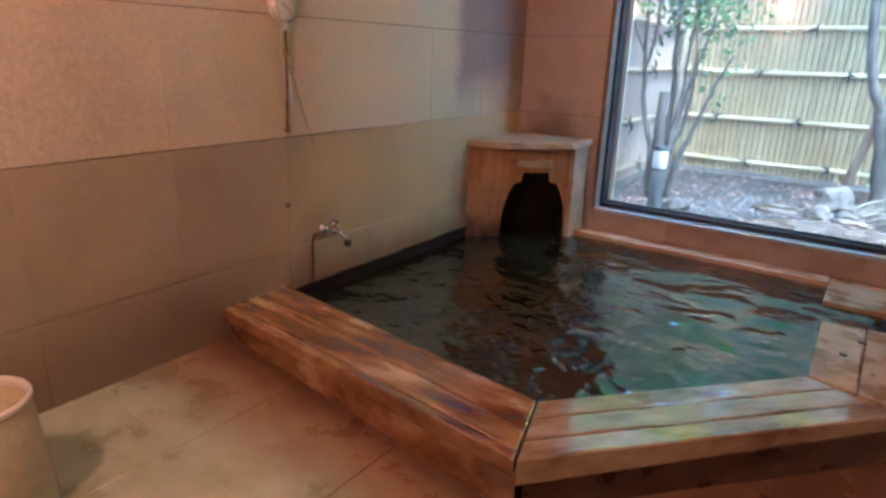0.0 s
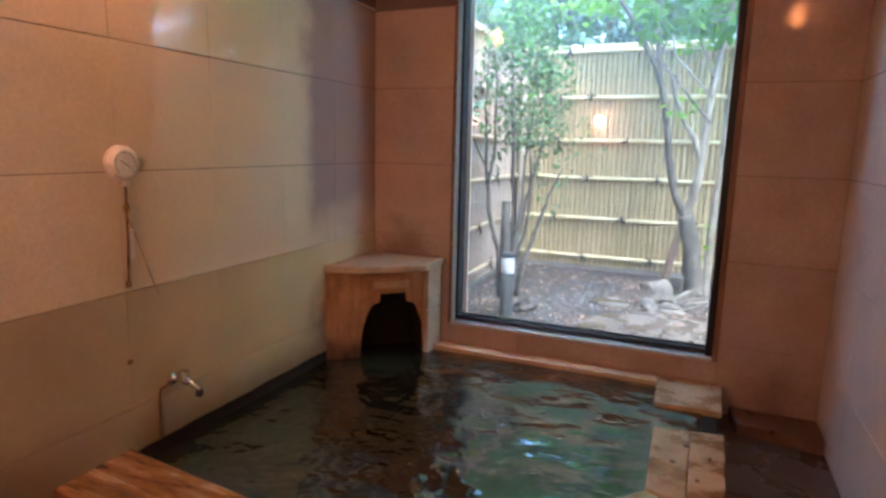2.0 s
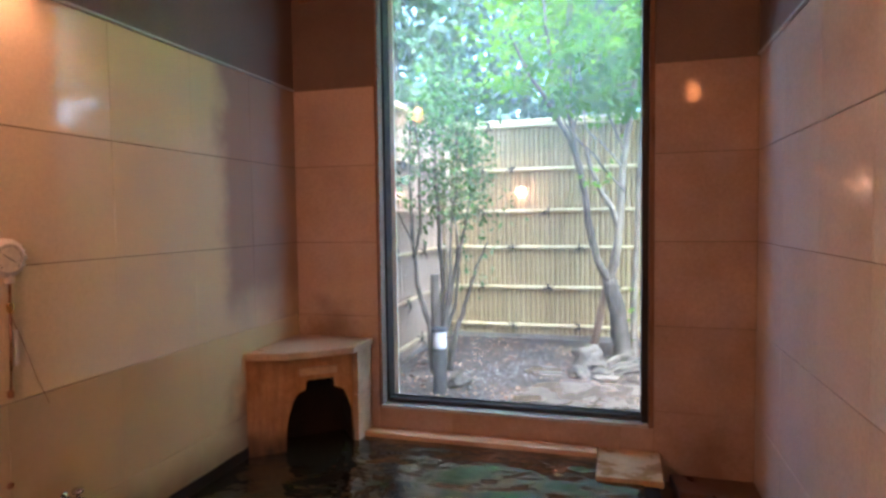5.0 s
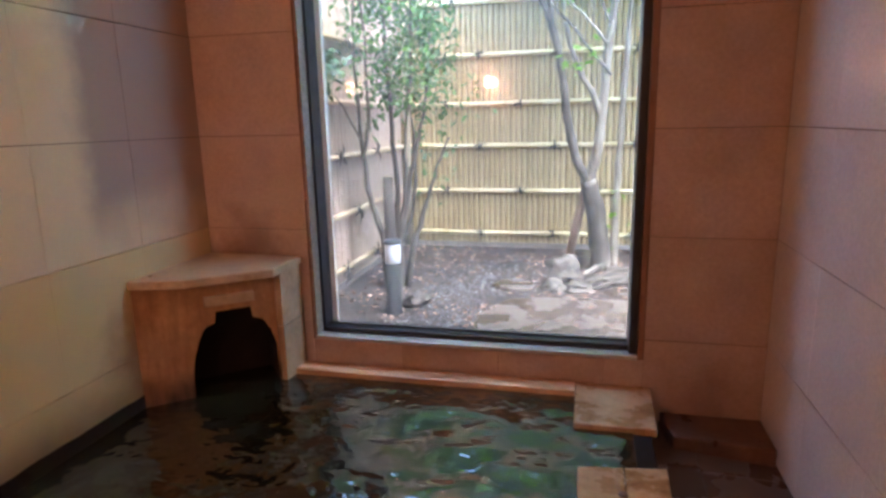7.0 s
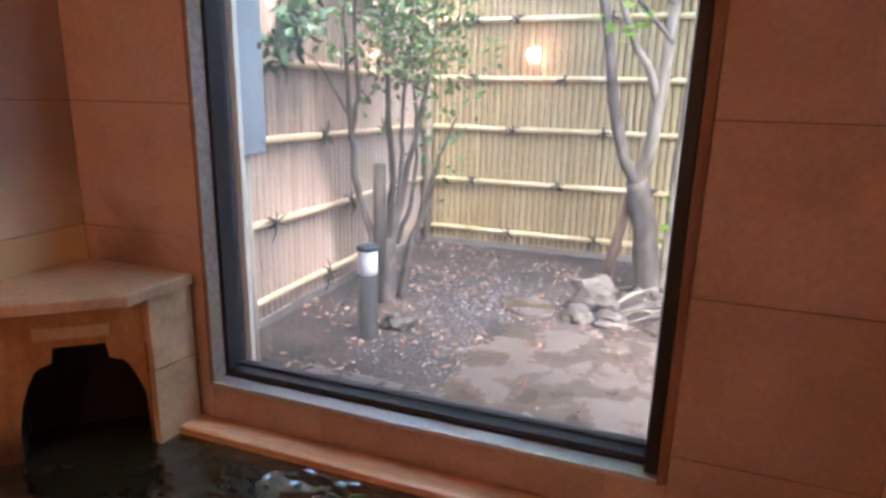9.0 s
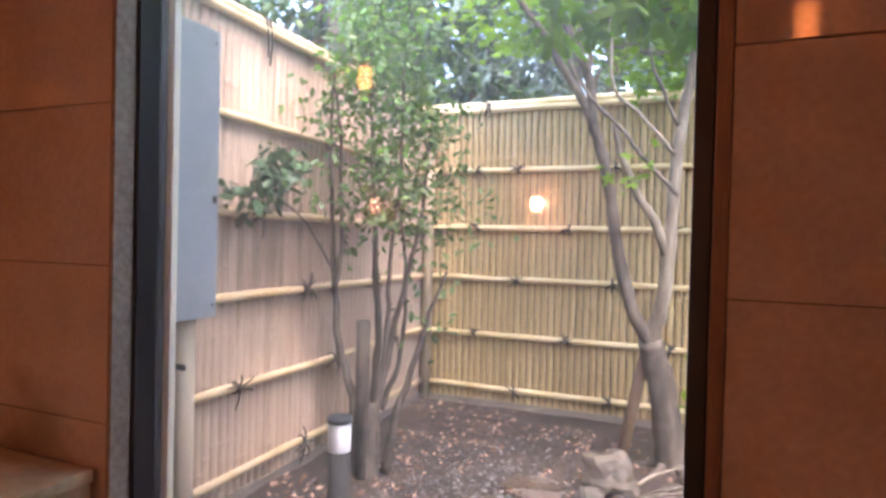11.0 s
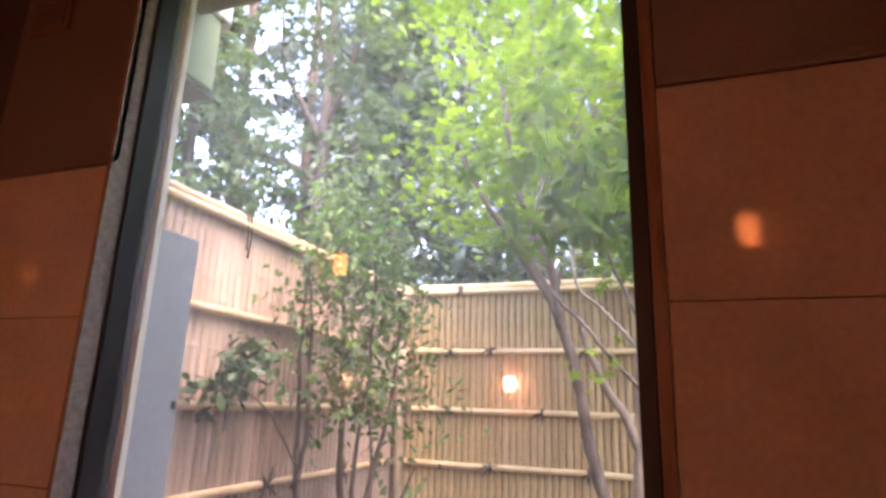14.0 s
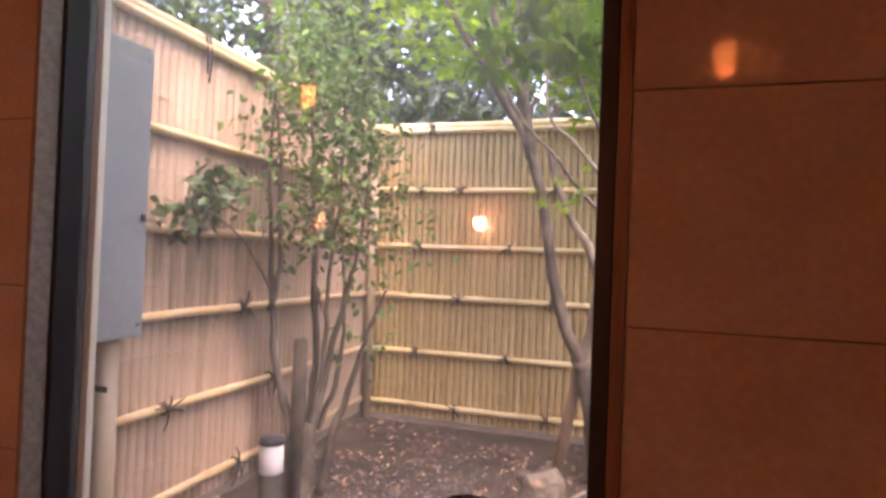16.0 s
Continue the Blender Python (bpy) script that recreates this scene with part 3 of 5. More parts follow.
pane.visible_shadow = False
part("outer_frame", box(WX0 + 0.0, WX0 + 0.034, YW + 0.151, YW + 0.175, WZ0 - 0.05, WZ1 + 0.05, 0.004), CREAM_PAINT, window, "cream outer frame")
part("outer_frame", box(WX1 - 0.035, WX1 + 0.04, YW + 0.151, YW + 0.175, WZ0 - 0.05, WZ1 + 0.05, 0.004), CREAM_PAINT, window)
tagged(part("trim", box(WX1 + 0.0, WX1 + 0.026, YW - 0.006, YW + 0.06, WZ0 - 0.02, WZ1 + 0.05, 0.003), TRIM_WOOD), "narrow brown wooden trim beside the window", "trim", kind="structure")
tagged(part("trim", box(WX0 - 0.03, WX0 - 0.0145, YW - 0.002, YW + 0.06, WZ0 - 0.02, WZ1 + 0.05, 0.002), TRIM_WOOD), "narrow brown wooden trim beside the window", "trim", kind="structure")

# ---- the pool ----
WATER_Z = 0.04
pool = thing("bath_pool", (-0.5, 3.0, -0.12), "sunken corner bath with wooden rims and dark hot-spring water", "bath", kind="structure")
W0, O0, IN, OUT = (XL, 2.21), (XL, 1.91), (-0.16, 2.085), (-0.08, 1.815)
M_IN, M_OUT = (0.432, 2.80), (0.69, 2.725)
B_L, B_R = (0.423, 3.335), (0.706, 3.375)


def blend(a, b, f):
    return (a[0] + (b[0] - a[0]) * f, a[1] + (b[1] - a[1]) * f)


def rim_boards(name, i0, i1, o0, o1, z0, z1, cuts, material, label, thick=0.05):
    """Boards side by side along a run whose inner edge is i0-i1 and outer edge o0-o1."""
    for f0, f1 in zip(cuts, cuts[1:]):
        f0, f1 = f0 + 0.004, f1 - 0.004
        q = [blend(i0, o0, f1), blend(i1, o1, f1), blend(i1, o1, f0), blend(i0, o0, f0)]
        bm = bmesh.new()
        prism(q, min(z0, z1) - thick, [z0, z1, z1, z0], 0.006, bm)
        part(name, bm, material, pool, label)


rim_boards("rim_board", blend(W0, IN, 0.001), blend(W0, IN, 0.9985), blend(O0, OUT, 0.001), blend(O0, OUT, 0.9985), 0.123, 0.121, (0, 0.5, 0.86, 1.0), RIM_RED, "rust-red wet wooden rim board")
rim_boards("rim_board", blend(IN, M_IN, 0.004), blend(IN, M_IN, 0.99), blend(OUT, M_OUT, 0.004), blend(OUT, M_OUT, 0.99), 0.12, 0.093, (0, 0.33, 0.70, 1.0), RIM_TAN, "wet tan wooden rim board")
rim_boards("rim_board", M_IN, B_L, M_OUT, B_R, 0.097, 0.09, (0, 0.52, 1.0), PALE_WOOD, "pale worn wooden cover board")
bm = prism([(0.404, 3.672), (0.708, 3.678), (0.717, 4.045), (0.404, 4.045)], 0.03, 0.062, 0.007)
part("rim_board", bm, PALE_WOOD, pool, "pale wooden board at the overflow")
part("wooden_sill", box(-0.90, 0.402, 3.945, 4.046, 0.0, 0.066, 0.006), SILL_WOOD, pool, "orange wooden sill under the window")
for x, y, r in ((0.512, 3.04, 0.011), (0.60, 2.93, 0.008), (0.56, 3.20, 0.013), (0.645, 3.12, 0.007)):
    part("knot", lathe(x, y, [(r * 1.2, 0.088), (r, 0.0975), (r * 0.6, 0.0985)], 12), RUST_STONE, pool, "dark knot in the board")
# sides under the boards
part("pool_side", prism([O0[:1] + (1.935,), blend((-0.085, 1.84), O0, 0.0), (-0.16, 2.06), (XL, 2.185)], -0.2, 0.07, 0.004), RIM_RED, pool, "rust-stained front side of the bath")
part("pool_side", prism([(-0.075, 1.86), (0.655, 2.725), (0.45, 2.79), (-0.15, 2.08)], -0.2, 0.042, 0.004), RUST_STONE, pool, "red-brown stained stone side")
part("pool_side", prism([(0.662, 2.76), (0.685, 3.37), (0.44, 3.33), (0.45, 2.81)], -0.2, 0.038, 0.004), RUST_STONE, pool)
part("pool_side", prism([(0.43, 3.68), (0.69, 3.68), (0.70, 4.045), (0.43, 4.045)], -0.2, 0.028, 0.004), RUST_STONE, pool)
part("overflow_step", prism([(0.61, 3.375), (0.69, 3.375), (0.69, 3.678), (0.61, 3.678)], -0.2, 0.035, 0.004), CAVITY, pool, "dark overflow lip")
bm = bmesh.new()
outline = [(XL, 2.18), (-0.15, 2.07), (0.44, 2.80), (0.44, 3.32), (0.62, 3.36), (0.62, 3.68), (0.44, 3.70), (0.44, 4.04), (XL, 4.05)]
bm.faces.new([bm.verts.new((x, y, WATER_Z)) for x, y in outline])
tagged(part("water", bm, WATER), "dark rippling hot-spring water reflecting the garden", "water", kind="structure")
# dark deposit along the water on the wall
rng = random.Random(4)
bm = bmesh.new()
ys = [2.215 + (3.50 - 2.215) * i / 26 for i in range(27)]
hs = [0.098 + rng.uniform(-0.0025, 0.0025) for _ in ys]
for y0, y1, h0, h1 in zip(ys, ys[1:], hs, hs[1:]):
    v = [bm.verts.new(q) for q in ((XL + 0.004, y0, -0.1), (XL + 0.004, y1, -0.1), (XL + 0.004, y1, h1), (XL + 0.004, y0, h0))]
    f = bm.faces.new(v)
bmesh.ops.remove_doubles(bm, verts=bm.verts, dist=0.0005)
bmesh.ops.solidify(bm, geom=bm.faces[:], thickness=0.003)
part("waterline_deposit", bm, ALGAE, pool, "dark mineral deposit at the waterline")

tagged(part("drain_ledge", prism([(0.79, 3.84), (1.155, 3.80), (1.155, 4.045), (0.76, 4.045)], -0.16, -0.045, 0.008), RUST_STONE), "dark wet stone ledge beside the overflow", "ledge", kind="structure")

# ---- the stone spout in the corner ----
spout = thing("bath_spout", (-1.2, 3.85, 0.0), "ochre stone hot-water spout housing with cream top and jar-shaped opening", "spout")
P0, P1 = Vector((XL + 0.002, 3.50)), Vector((-0.925, 3.874))
U = (P1 - P0).normalized()
N = Vector((U.y, -U.x))
LEN = (P1 - P0).length


def on_panel(s, z, d=0.0):
    q = P0 + U * s + N * d
    return (q.x, q.y, z)


half = [(0.0, 0.414), (0.073, 0.412), (0.080, 0.362), (0.118, 0.348), (0.130, 0.335), (0.152, 0.29), (0.175, 0.22), (0.186, 0.15), (0.190, 0.02), (0.190, -0.12)]
mid = 0.388
hole = [(mid - a, z) for a, z in half[1:][::-1]] + [(min(mid + a, LEN - 0.006 - 0.02 * max(z - 0.02, 0)), z) for a, z in half[1:]]
bm = bmesh.new()
outer = [(0.0, -0.12), (0.0, 0.555), (LEN, 0.555), (LEN, -0.12)]
loop = outer + hole[::-1]
front = [bm.verts.new(on_panel(s, z)) for s, z in loop]
back = [bm.verts.new(on_panel(s, z, -0.003)) for s, z in loop]
bm.faces.new(front)
bm.faces.new(back[::-1])
k = len(loop)
for i in range(k):
    bm.faces.new((front[i], back[i], back[(i + 1) % k], front[(i + 1) % k]))
bmesh.ops.recalc_face_normals(bm, faces=bm.faces[:])
bmesh.ops.triangulate(bm, faces=bm.faces[:])
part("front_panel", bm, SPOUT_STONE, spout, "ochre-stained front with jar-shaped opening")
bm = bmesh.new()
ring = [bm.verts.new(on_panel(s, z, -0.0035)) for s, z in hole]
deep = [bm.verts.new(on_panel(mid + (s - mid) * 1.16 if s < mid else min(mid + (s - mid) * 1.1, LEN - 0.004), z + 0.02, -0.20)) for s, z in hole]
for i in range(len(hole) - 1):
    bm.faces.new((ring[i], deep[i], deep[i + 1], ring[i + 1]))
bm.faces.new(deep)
part("cavity", bm, CAVITY, spout, "hollow behind the opening, its shade painted black")
bm = prism([(-0.924, 3.876), (-0.893, 3.872), (-0.88, 4.044), (-0.93, 4.044)], -0.12, 0.30, 0.004)
part("side_panel", bm, SPOUT_TOP, spout, "cream stone side")
bm = prism([(-0.924, 3.876), (-0.893, 3.872), (-0.88, 4.044), (-0.93, 4.044)], 0.304, 0.553, 0.004)
part("side_panel", bm, SPOUT_TOP, spout, "cream stone side")
q = [on_panel(0.272, 0, 0.0), on_panel(0.478, 0, 0.0), on_panel(0.478, 0, 0.022), on_panel(0.272, 0, 0.022)]
part("lintel", prism([a[:2] for a in q], 0.443, 0.486, 0.004), SPOUT_TOP, spout, "narrow stone lintel over the opening")
top = [(XL + 0.002, 3.486), (-1.137, 3.545), (-0.868, 3.775), (-0.868, 4.044), (XL + 0.002, 4.044)]
part("top_slab", prism(top, 0.557, 0.594, 0.006), SPOUT_TOP, spout, "cream stone top slab")

# ---- wall fittings by the bath ----
thermo = thing("wall_thermometer", (XL, 2.245, 1.178), "round ivory dial thermometer with probe pipe on the stone wall", "thermometer")


def disc(cx, y, z, r, x0, x1, sides=32, bevel=0.0):
    bm = tube([(x0, y, z), (x1, y, z)], r, sides)
    if bevel:
        es = [e for e in bm.edges if all(abs(v.co.x - x1) < 1e-6 for v in e.verts)]
        bmesh.ops.bevel(bm, geom=es, offset=bevel, segments=3, affect="EDGES")
    return bm


part("case", disc(0, 2.245, 1.178, 0.062, XL, XL + 0.028, 36, 0.010), WHITE_PLASTIC, thermo, smooth=True)
dial = part("dial", disc(0, 2.245, 1.178, 0.046, XL + 0.028, XL + 0.030), DIAL, thermo, "white dial")
bm = bmesh.new()
for i in range(21):
    a = radians(-135 + 270 * i / 20)
    s, c = math.sin(a), math.cos(a)
    w = 0.0012 if i % 5 else 0.0022
    q = [(2.245 + s * r + c * d, 1.178 + c * r - s * d) for r, d in ((0.036, -w), (0.036, w), (0.042, w), (0.042, -w))]
    bm.faces.new([bm.verts.new((XL + 0.0312, y, z)) for y, z in q])
part("scale_marks", bm, BLACK_INK, dial)
bm = bmesh.new()
q = [(2.262, 1.167), (2.260, 1.164), (2.222, 1.191), (2.223, 1.193)]
bm.faces.new([bm.verts.new((XL + 0.0325, y, z)) for y, z in q])
part("pointer", bm, BLACK_INK, dial, "black pointer")
part("socket", box(XL + 0.004, XL + 0.026, 2.243, 2.263, 1.098, 1.13, 0.003), WHITE_PLASTIC, thermo)
part("probe_pipe", tube([(XL + 0.014, 2.253, 1.10), (XL + 0.014, 2.248, 0.90), (XL + 0.014, 2.240, 0.745)], 0.0045, 8), BROWN_PIPE, thermo, "thin brown probe pipe", True)
part("collar", lathe(XL + 0.014, 2.251, [(0.009, 1.005), (0.010, 1.012), (0.010, 1.030), (0.008, 1.037)], 12), BRASS, thermo, "brass collar")
part("end_clip", lathe(XL + 0.012, 2.240, [(0.008, 0.735), (0.010, 0.742), (0.010, 0.754), (0.006, 0.760)], 12), BROWN_PIPE, thermo)
part("thin_wire", tube([(XL + 0.012, 2.252, 1.0), (XL + 0.012, 2.29, 0.90), (XL + 0.012, 2.335, 0.765), (XL + 0.012, 2.372, 0.68)], 0.0013, 6), BROWN_PIPE, thermo)
part("glass_thermometer", box(XL + 0.006, XL + 0.014, 2.258, 2.274, 0.834, 0.945, 0.002), WHITE_PLASTIC, thermo, "white paper-backed tag")
plug = thing("wall_plug", (XL, 2.232, 0.453), "small dark plug in the stained stone wall", "plug")
part("cap", disc(0, 2.232, 0.453, 0.011, XL - 0.002, XL + 0.008, 14, 0.003), BROWN_PIPE, plug)

tap = thing("water_tap", (XL, 2.42, 0.318), "small chrome wall tap above the bath water", "tap")
part("escutcheon", disc(0, 2.418, 0.32, 0.024, XL - 0.002, XL + 0.008, 20, 0.004), CHROME, tap, smooth=True)
part("body", tube([(XL + 0.005, 2.418, 0.32), (XL + 0.05, 2.424, 0.320), (XL + 0.075, 2.430, 0.318)], [0.012, 0.015, 0.014], 14), CHROME, tap, smooth=True)
part("spout", tube([(XL + 0.05, 2.424, 0.320), (XL + 0.09, 2.434, 0.312), (XL + 0.11, 2.442, 0.292), (XL + 0.113, 2.444, 0.275)], [0.012, 0.011, 0.011, 0.013], 12), CHROME, tap, smooth=True)
part("handle", lathe(XL + 0.05, 2.432, [(0.006, 0.322), (0.006, 0.342), (0.018, 0.345), (0.021, 0.352), (0.017, 0.360), (0.006, 0.363)], 16), CHROME, tap, "chrome turn handle", True)
part("nozzle", lathe(XL + 0.113, 2.444, [(0.012, 0.258), (0.016, 0.264), (0.016, 0.282), (0.012, 0.288)], 14), BLACK_INK, tap, "dark rubber nozzle")

part("drip_pipe", tube([(XL + 0.02, 2.40, 0.315), (XL + 0.012, 2.352, 0.305), (XL + 0.008, 2.346, 0.27), (XL + 0.008, 2.344, 0.10)], 0.0045, 8), BROWN_PIPE, tap, "thin rust-brown drip pipe", True)

tub = thing("washing_tub", (-1.015, 1.06, 0.0), "beige cylindrical bin standing on the stone floor", "bin")
part("body", lathe(-1.015, 1.06, [(0.116, -0.022), (0.122, -0.014), (0.119, 0.06), (0.108, 0.268), (0.103, 0.274), (0.100, 0.262), (0.094, 0.250), (0.03, 0.247)], 40), TUB, tub, smooth=True)
part("rim", lathe(-1.015, 1.06, [(0.1005, 0.264), (0.1045, 0.2745), (0.110, 0.272), (0.112, 0.279), (0.109, 0.286), (0.103, 0.286), (0.099, 0.279), (0.1005, 0.264)], 40, caps=False), WHITE_PLASTIC, tub, "paler rolled rim", True)

vent = thing("wall_vent", (-1.21, YW, 2.53), "small dark square vent high on the window wall", "vent")
part("frame", box(-1.30, -1.12, YW - 0.018, YW - 0.005, 2.555, 2.70, 0.003), TRIM_WOOD, vent)
for i in range(6):
    z = 2.573 + 0.02 * i
    part("slat", box(-1.285, -1.135, YW - 0.026, YW - 0.0185, z, z + 0.012, 0.002), DARK_WALL, vent)

# lamps: two wall cylinders and a round lamp behind
for x, s in ((XL, 1), (XR, -1)):
    lamp = thing("wall_lamp", (x, 2.2, 2.24), "lit amber glass cylinder wall lamp on dark plaster", "lamp", "wall lamps")
    part("bracket", box(min(x + s * 0.005, x + s * 0.03), max(x + s * 0.005, x + s * 0.03), 2.165, 2.235, 2.14, 2.34, 0.004), FRAME_BLACK, lamp)
    cx = x + s * 0.088
    shade = part("shade", lathe(cx, 2.2, [(0.038, 2.186), (0.038, 2.184), (0.042, 2.184), (0.042, 2.304), (0.038, 2.304), (0.038, 2.302)], 28), SHADE_GLOW, lamp, "glowing amber cylinder shade", True)
    bm = bmesh.new()
    bm.from_mesh(shade.data)
    bmesh.ops.delete(bm, geom=[f for f in bm.faces if len(f.verts) > 4], context="FACES_ONLY")
    top_ring = [v for v in bm.verts if abs(v.co.z - (2.302 - 2.24)) < 1e-4]
    low_ring = [v for v in bm.verts if abs(v.co.z - (2.186 - 2.24)) < 1e-4]
    key = lambda v: math.atan2(v.co.y, v.co.x - s * 0.088)
    top_ring.sort(key=key)
    low_ring.sort(key=key)
    for k in range(len(top_ring)):
        bm.faces.new((low_ring[k], low_ring[k - 1], top_ring[k - 1], top_ring[k]))
    bm.to_mesh(shade.data)
    bm.free()
    for z, name in ((2.226, "lower_bulb"), (2.262, "upper_bulb")):
        part(name, lathe(cx, 2.2, [(0.024, z - 0.006), (0.034, z - 0.003), (0.034, z + 0.003), (0.024, z + 0.006)], 20), BULB_GLOW, lamp, "lit bulb inside the shade")
    part("socket", tube([(x + s * 0.02, 2.2, 2.244), (cx, 2.2, 2.244)], 0.010, 10), FRAME_BLACK, lamp)
    part("socket_disc", lathe(cx, 2.2, [(0.036, 2.238), (0.036, 2.250)], 20), FRAME_BLACK, lamp)
lamp = thing("globe_lamp", (-0.58, YB, 1.57), "lit amber globe lamp on the stone wall", "lamp")
part("bracket", box(-0.61, -0.55, YB + 0.001, YB + 0.03, 1.53, 1.62, 0.004), FRAME_BLACK, lamp)
part("arm", tube([(-0.58, YB + 0.03, 1.575), (-0.58, YB + 0.09, 1.575)], 0.012, 10), FRAME_BLACK, lamp)
bm = bmesh.new()
bmesh.ops.create_uvsphere(bm, u_segments=24, v_segments=14, radius=0.062)
bmesh.ops.translate(bm, vec=(-0.58, 0.45, 1.575), verts=bm.verts)
part("shade", bm, GLOBE_GLOW, lamp, "glowing amber globe", True)

# ---- outside: ground, fence, plants ----
GZ = -0.06
bm = bmesh.new()
GX = [-1.46 + 0.06 * i for i in range(64)]
GY = [4.22 + 0.06 * i for i in range(56)]


def soil_height(x, y):
    return GZ + 0.018 * noise.noise(Vector((x * 2.3, y * 2.3, 0))) + 0.008 * noise.noise(Vector((x * 9, y * 9, 3)))


grid = [[bm.verts.new((x, y, soil_height(x, y))) for y in GY] for x in GX]
for i in range(len(GX) - 1):
    for j in range(len(GY) - 1):
        bm.faces.new((grid[i][j], grid[i + 1][j], grid[i + 1][j + 1], grid[i][j + 1]))
x0, x1, y0, y1 = GX[0], GX[-1], GY[0], GY[-1]
R = 300.0
for a, b, c, d in ((-R, R, y1, R), (-R, x0, -R, y1), (x1, R, -R, y1), (x0, x1, -R, 0.1), (1.30, x1, 0.1, y0)):
    bm.faces.new([bm.verts.new(q) for q in ((a, c, GZ), (b, c, GZ), (b, d, GZ), (a, d, GZ))])
tagged(part("ground", bm, SOIL, smooth=True), "dark damp garden soil scattered with leaves", "ground", kind="structure")
tagged(part("outer_wall", box(XL - 0.6, WX0 - 0.031, YW + 0.151, YW + 0.16, -0.3, TOP), STUCCO), "plain stucco outside the bath wall", "wall", kind="structure")

FX, FY = -1.41, 7.43
RAILS = (0.092, 0.512, 0.95, 1.350, 1.80)
PITCH = 0.053


def strip_mesh(name, rng, height, material):
    """A half-round bamboo strip with its nodes, upright, facing -y."""
    bm = bmesh.new()
    z = rng.uniform(0.05, 0.3)
    nodes = []
    while z < height - 0.05:
        nodes.append(z)
        z += rng.uniform(0.22, 0.34)
    rows = [(0.0, 1.0)]
    for k in nodes:
        rows += [(k - 0.022, 1.0), (k - 0.012, 1.005), (k - 0.003, 1.24), (k + 0.003, 1.24), (k + 0.012, 1.005), (k + 0.022, 1.0)]
    rows.append((height, 1.0))
    prev = None
    for z, f in rows:
        ring = [bm.verts.new((math.sin(a) * 0.0233 * f, -math.cos(a) * 0.0165 * f, z)) for a in (radians(d) for d in (-90, -52, -18, 18, 52, 90))]
        if prev:
            for i in range(5):
                bm.faces.new((prev[i], prev[i + 1], ring[i + 1], ring[i]))
        prev = ring
    me = bpy.data.meshes.new(name)
    bm.to_mesh(me)
    bm.free()
    me.materials.append(material)
    me.polygons.foreach_set("use_smooth", [True] * len(me.polygons))
    return me


rng = random.Random(11)
STRIPS = {"y": [strip_mesh("strip", rng, 2.324, BAMBOO) for _ in range(9)], "x": [strip_mesh("strip", rng, 2.324, BAMBOO_PALE) for _ in range(9)]}


def tie(parent, x, y, z, facing, rng):
    """A knot of black twine with loose ends round a rail."""
    bm = bmesh.new()
    ax = Vector((1, 0, 0)) if facing == "y" else Vector((0, 1, 0))
    out = Vector((0, -1, 0)) if facing == "y" else Vector((1, 0, 0))
    c = Vector((x, y, z))
    for d in (-0.007, 0.0, 0.007):
        run = [c + ax * (d * (1 if k % 2 else -1)) + out * (0.026 * math.cos(k * 0.785)) + Vector((0, 0, 0.029 * math.sin(k * 0.785))) for k in range(9)]
        tube(run, 0.005, 6, bm)
    bmesh.ops.create_icosphere(bm, subdivisions=1, radius=0.014, matrix=Matrix.Translation(c + out * 0.032))
    for k in range(8):
        a = rng.uniform(0, 6.28)
        v = ax * math.cos(a) + Vector((0, 0, math.sin(a)))
        p = c + out * 0.034
        L = rng.uniform(0.04, 0.08) if facing == "y" else rng.uniform(0.06, 0.12)
        tube([p, p + v * L * 0.6 + out * 0.012, p + v * L + Vector((0, 0, -0.012))], [0.006, 0.005, 0.003], 6, bm)
    return part("rope_tie", bm, TWINE, parent, "black twine knot")


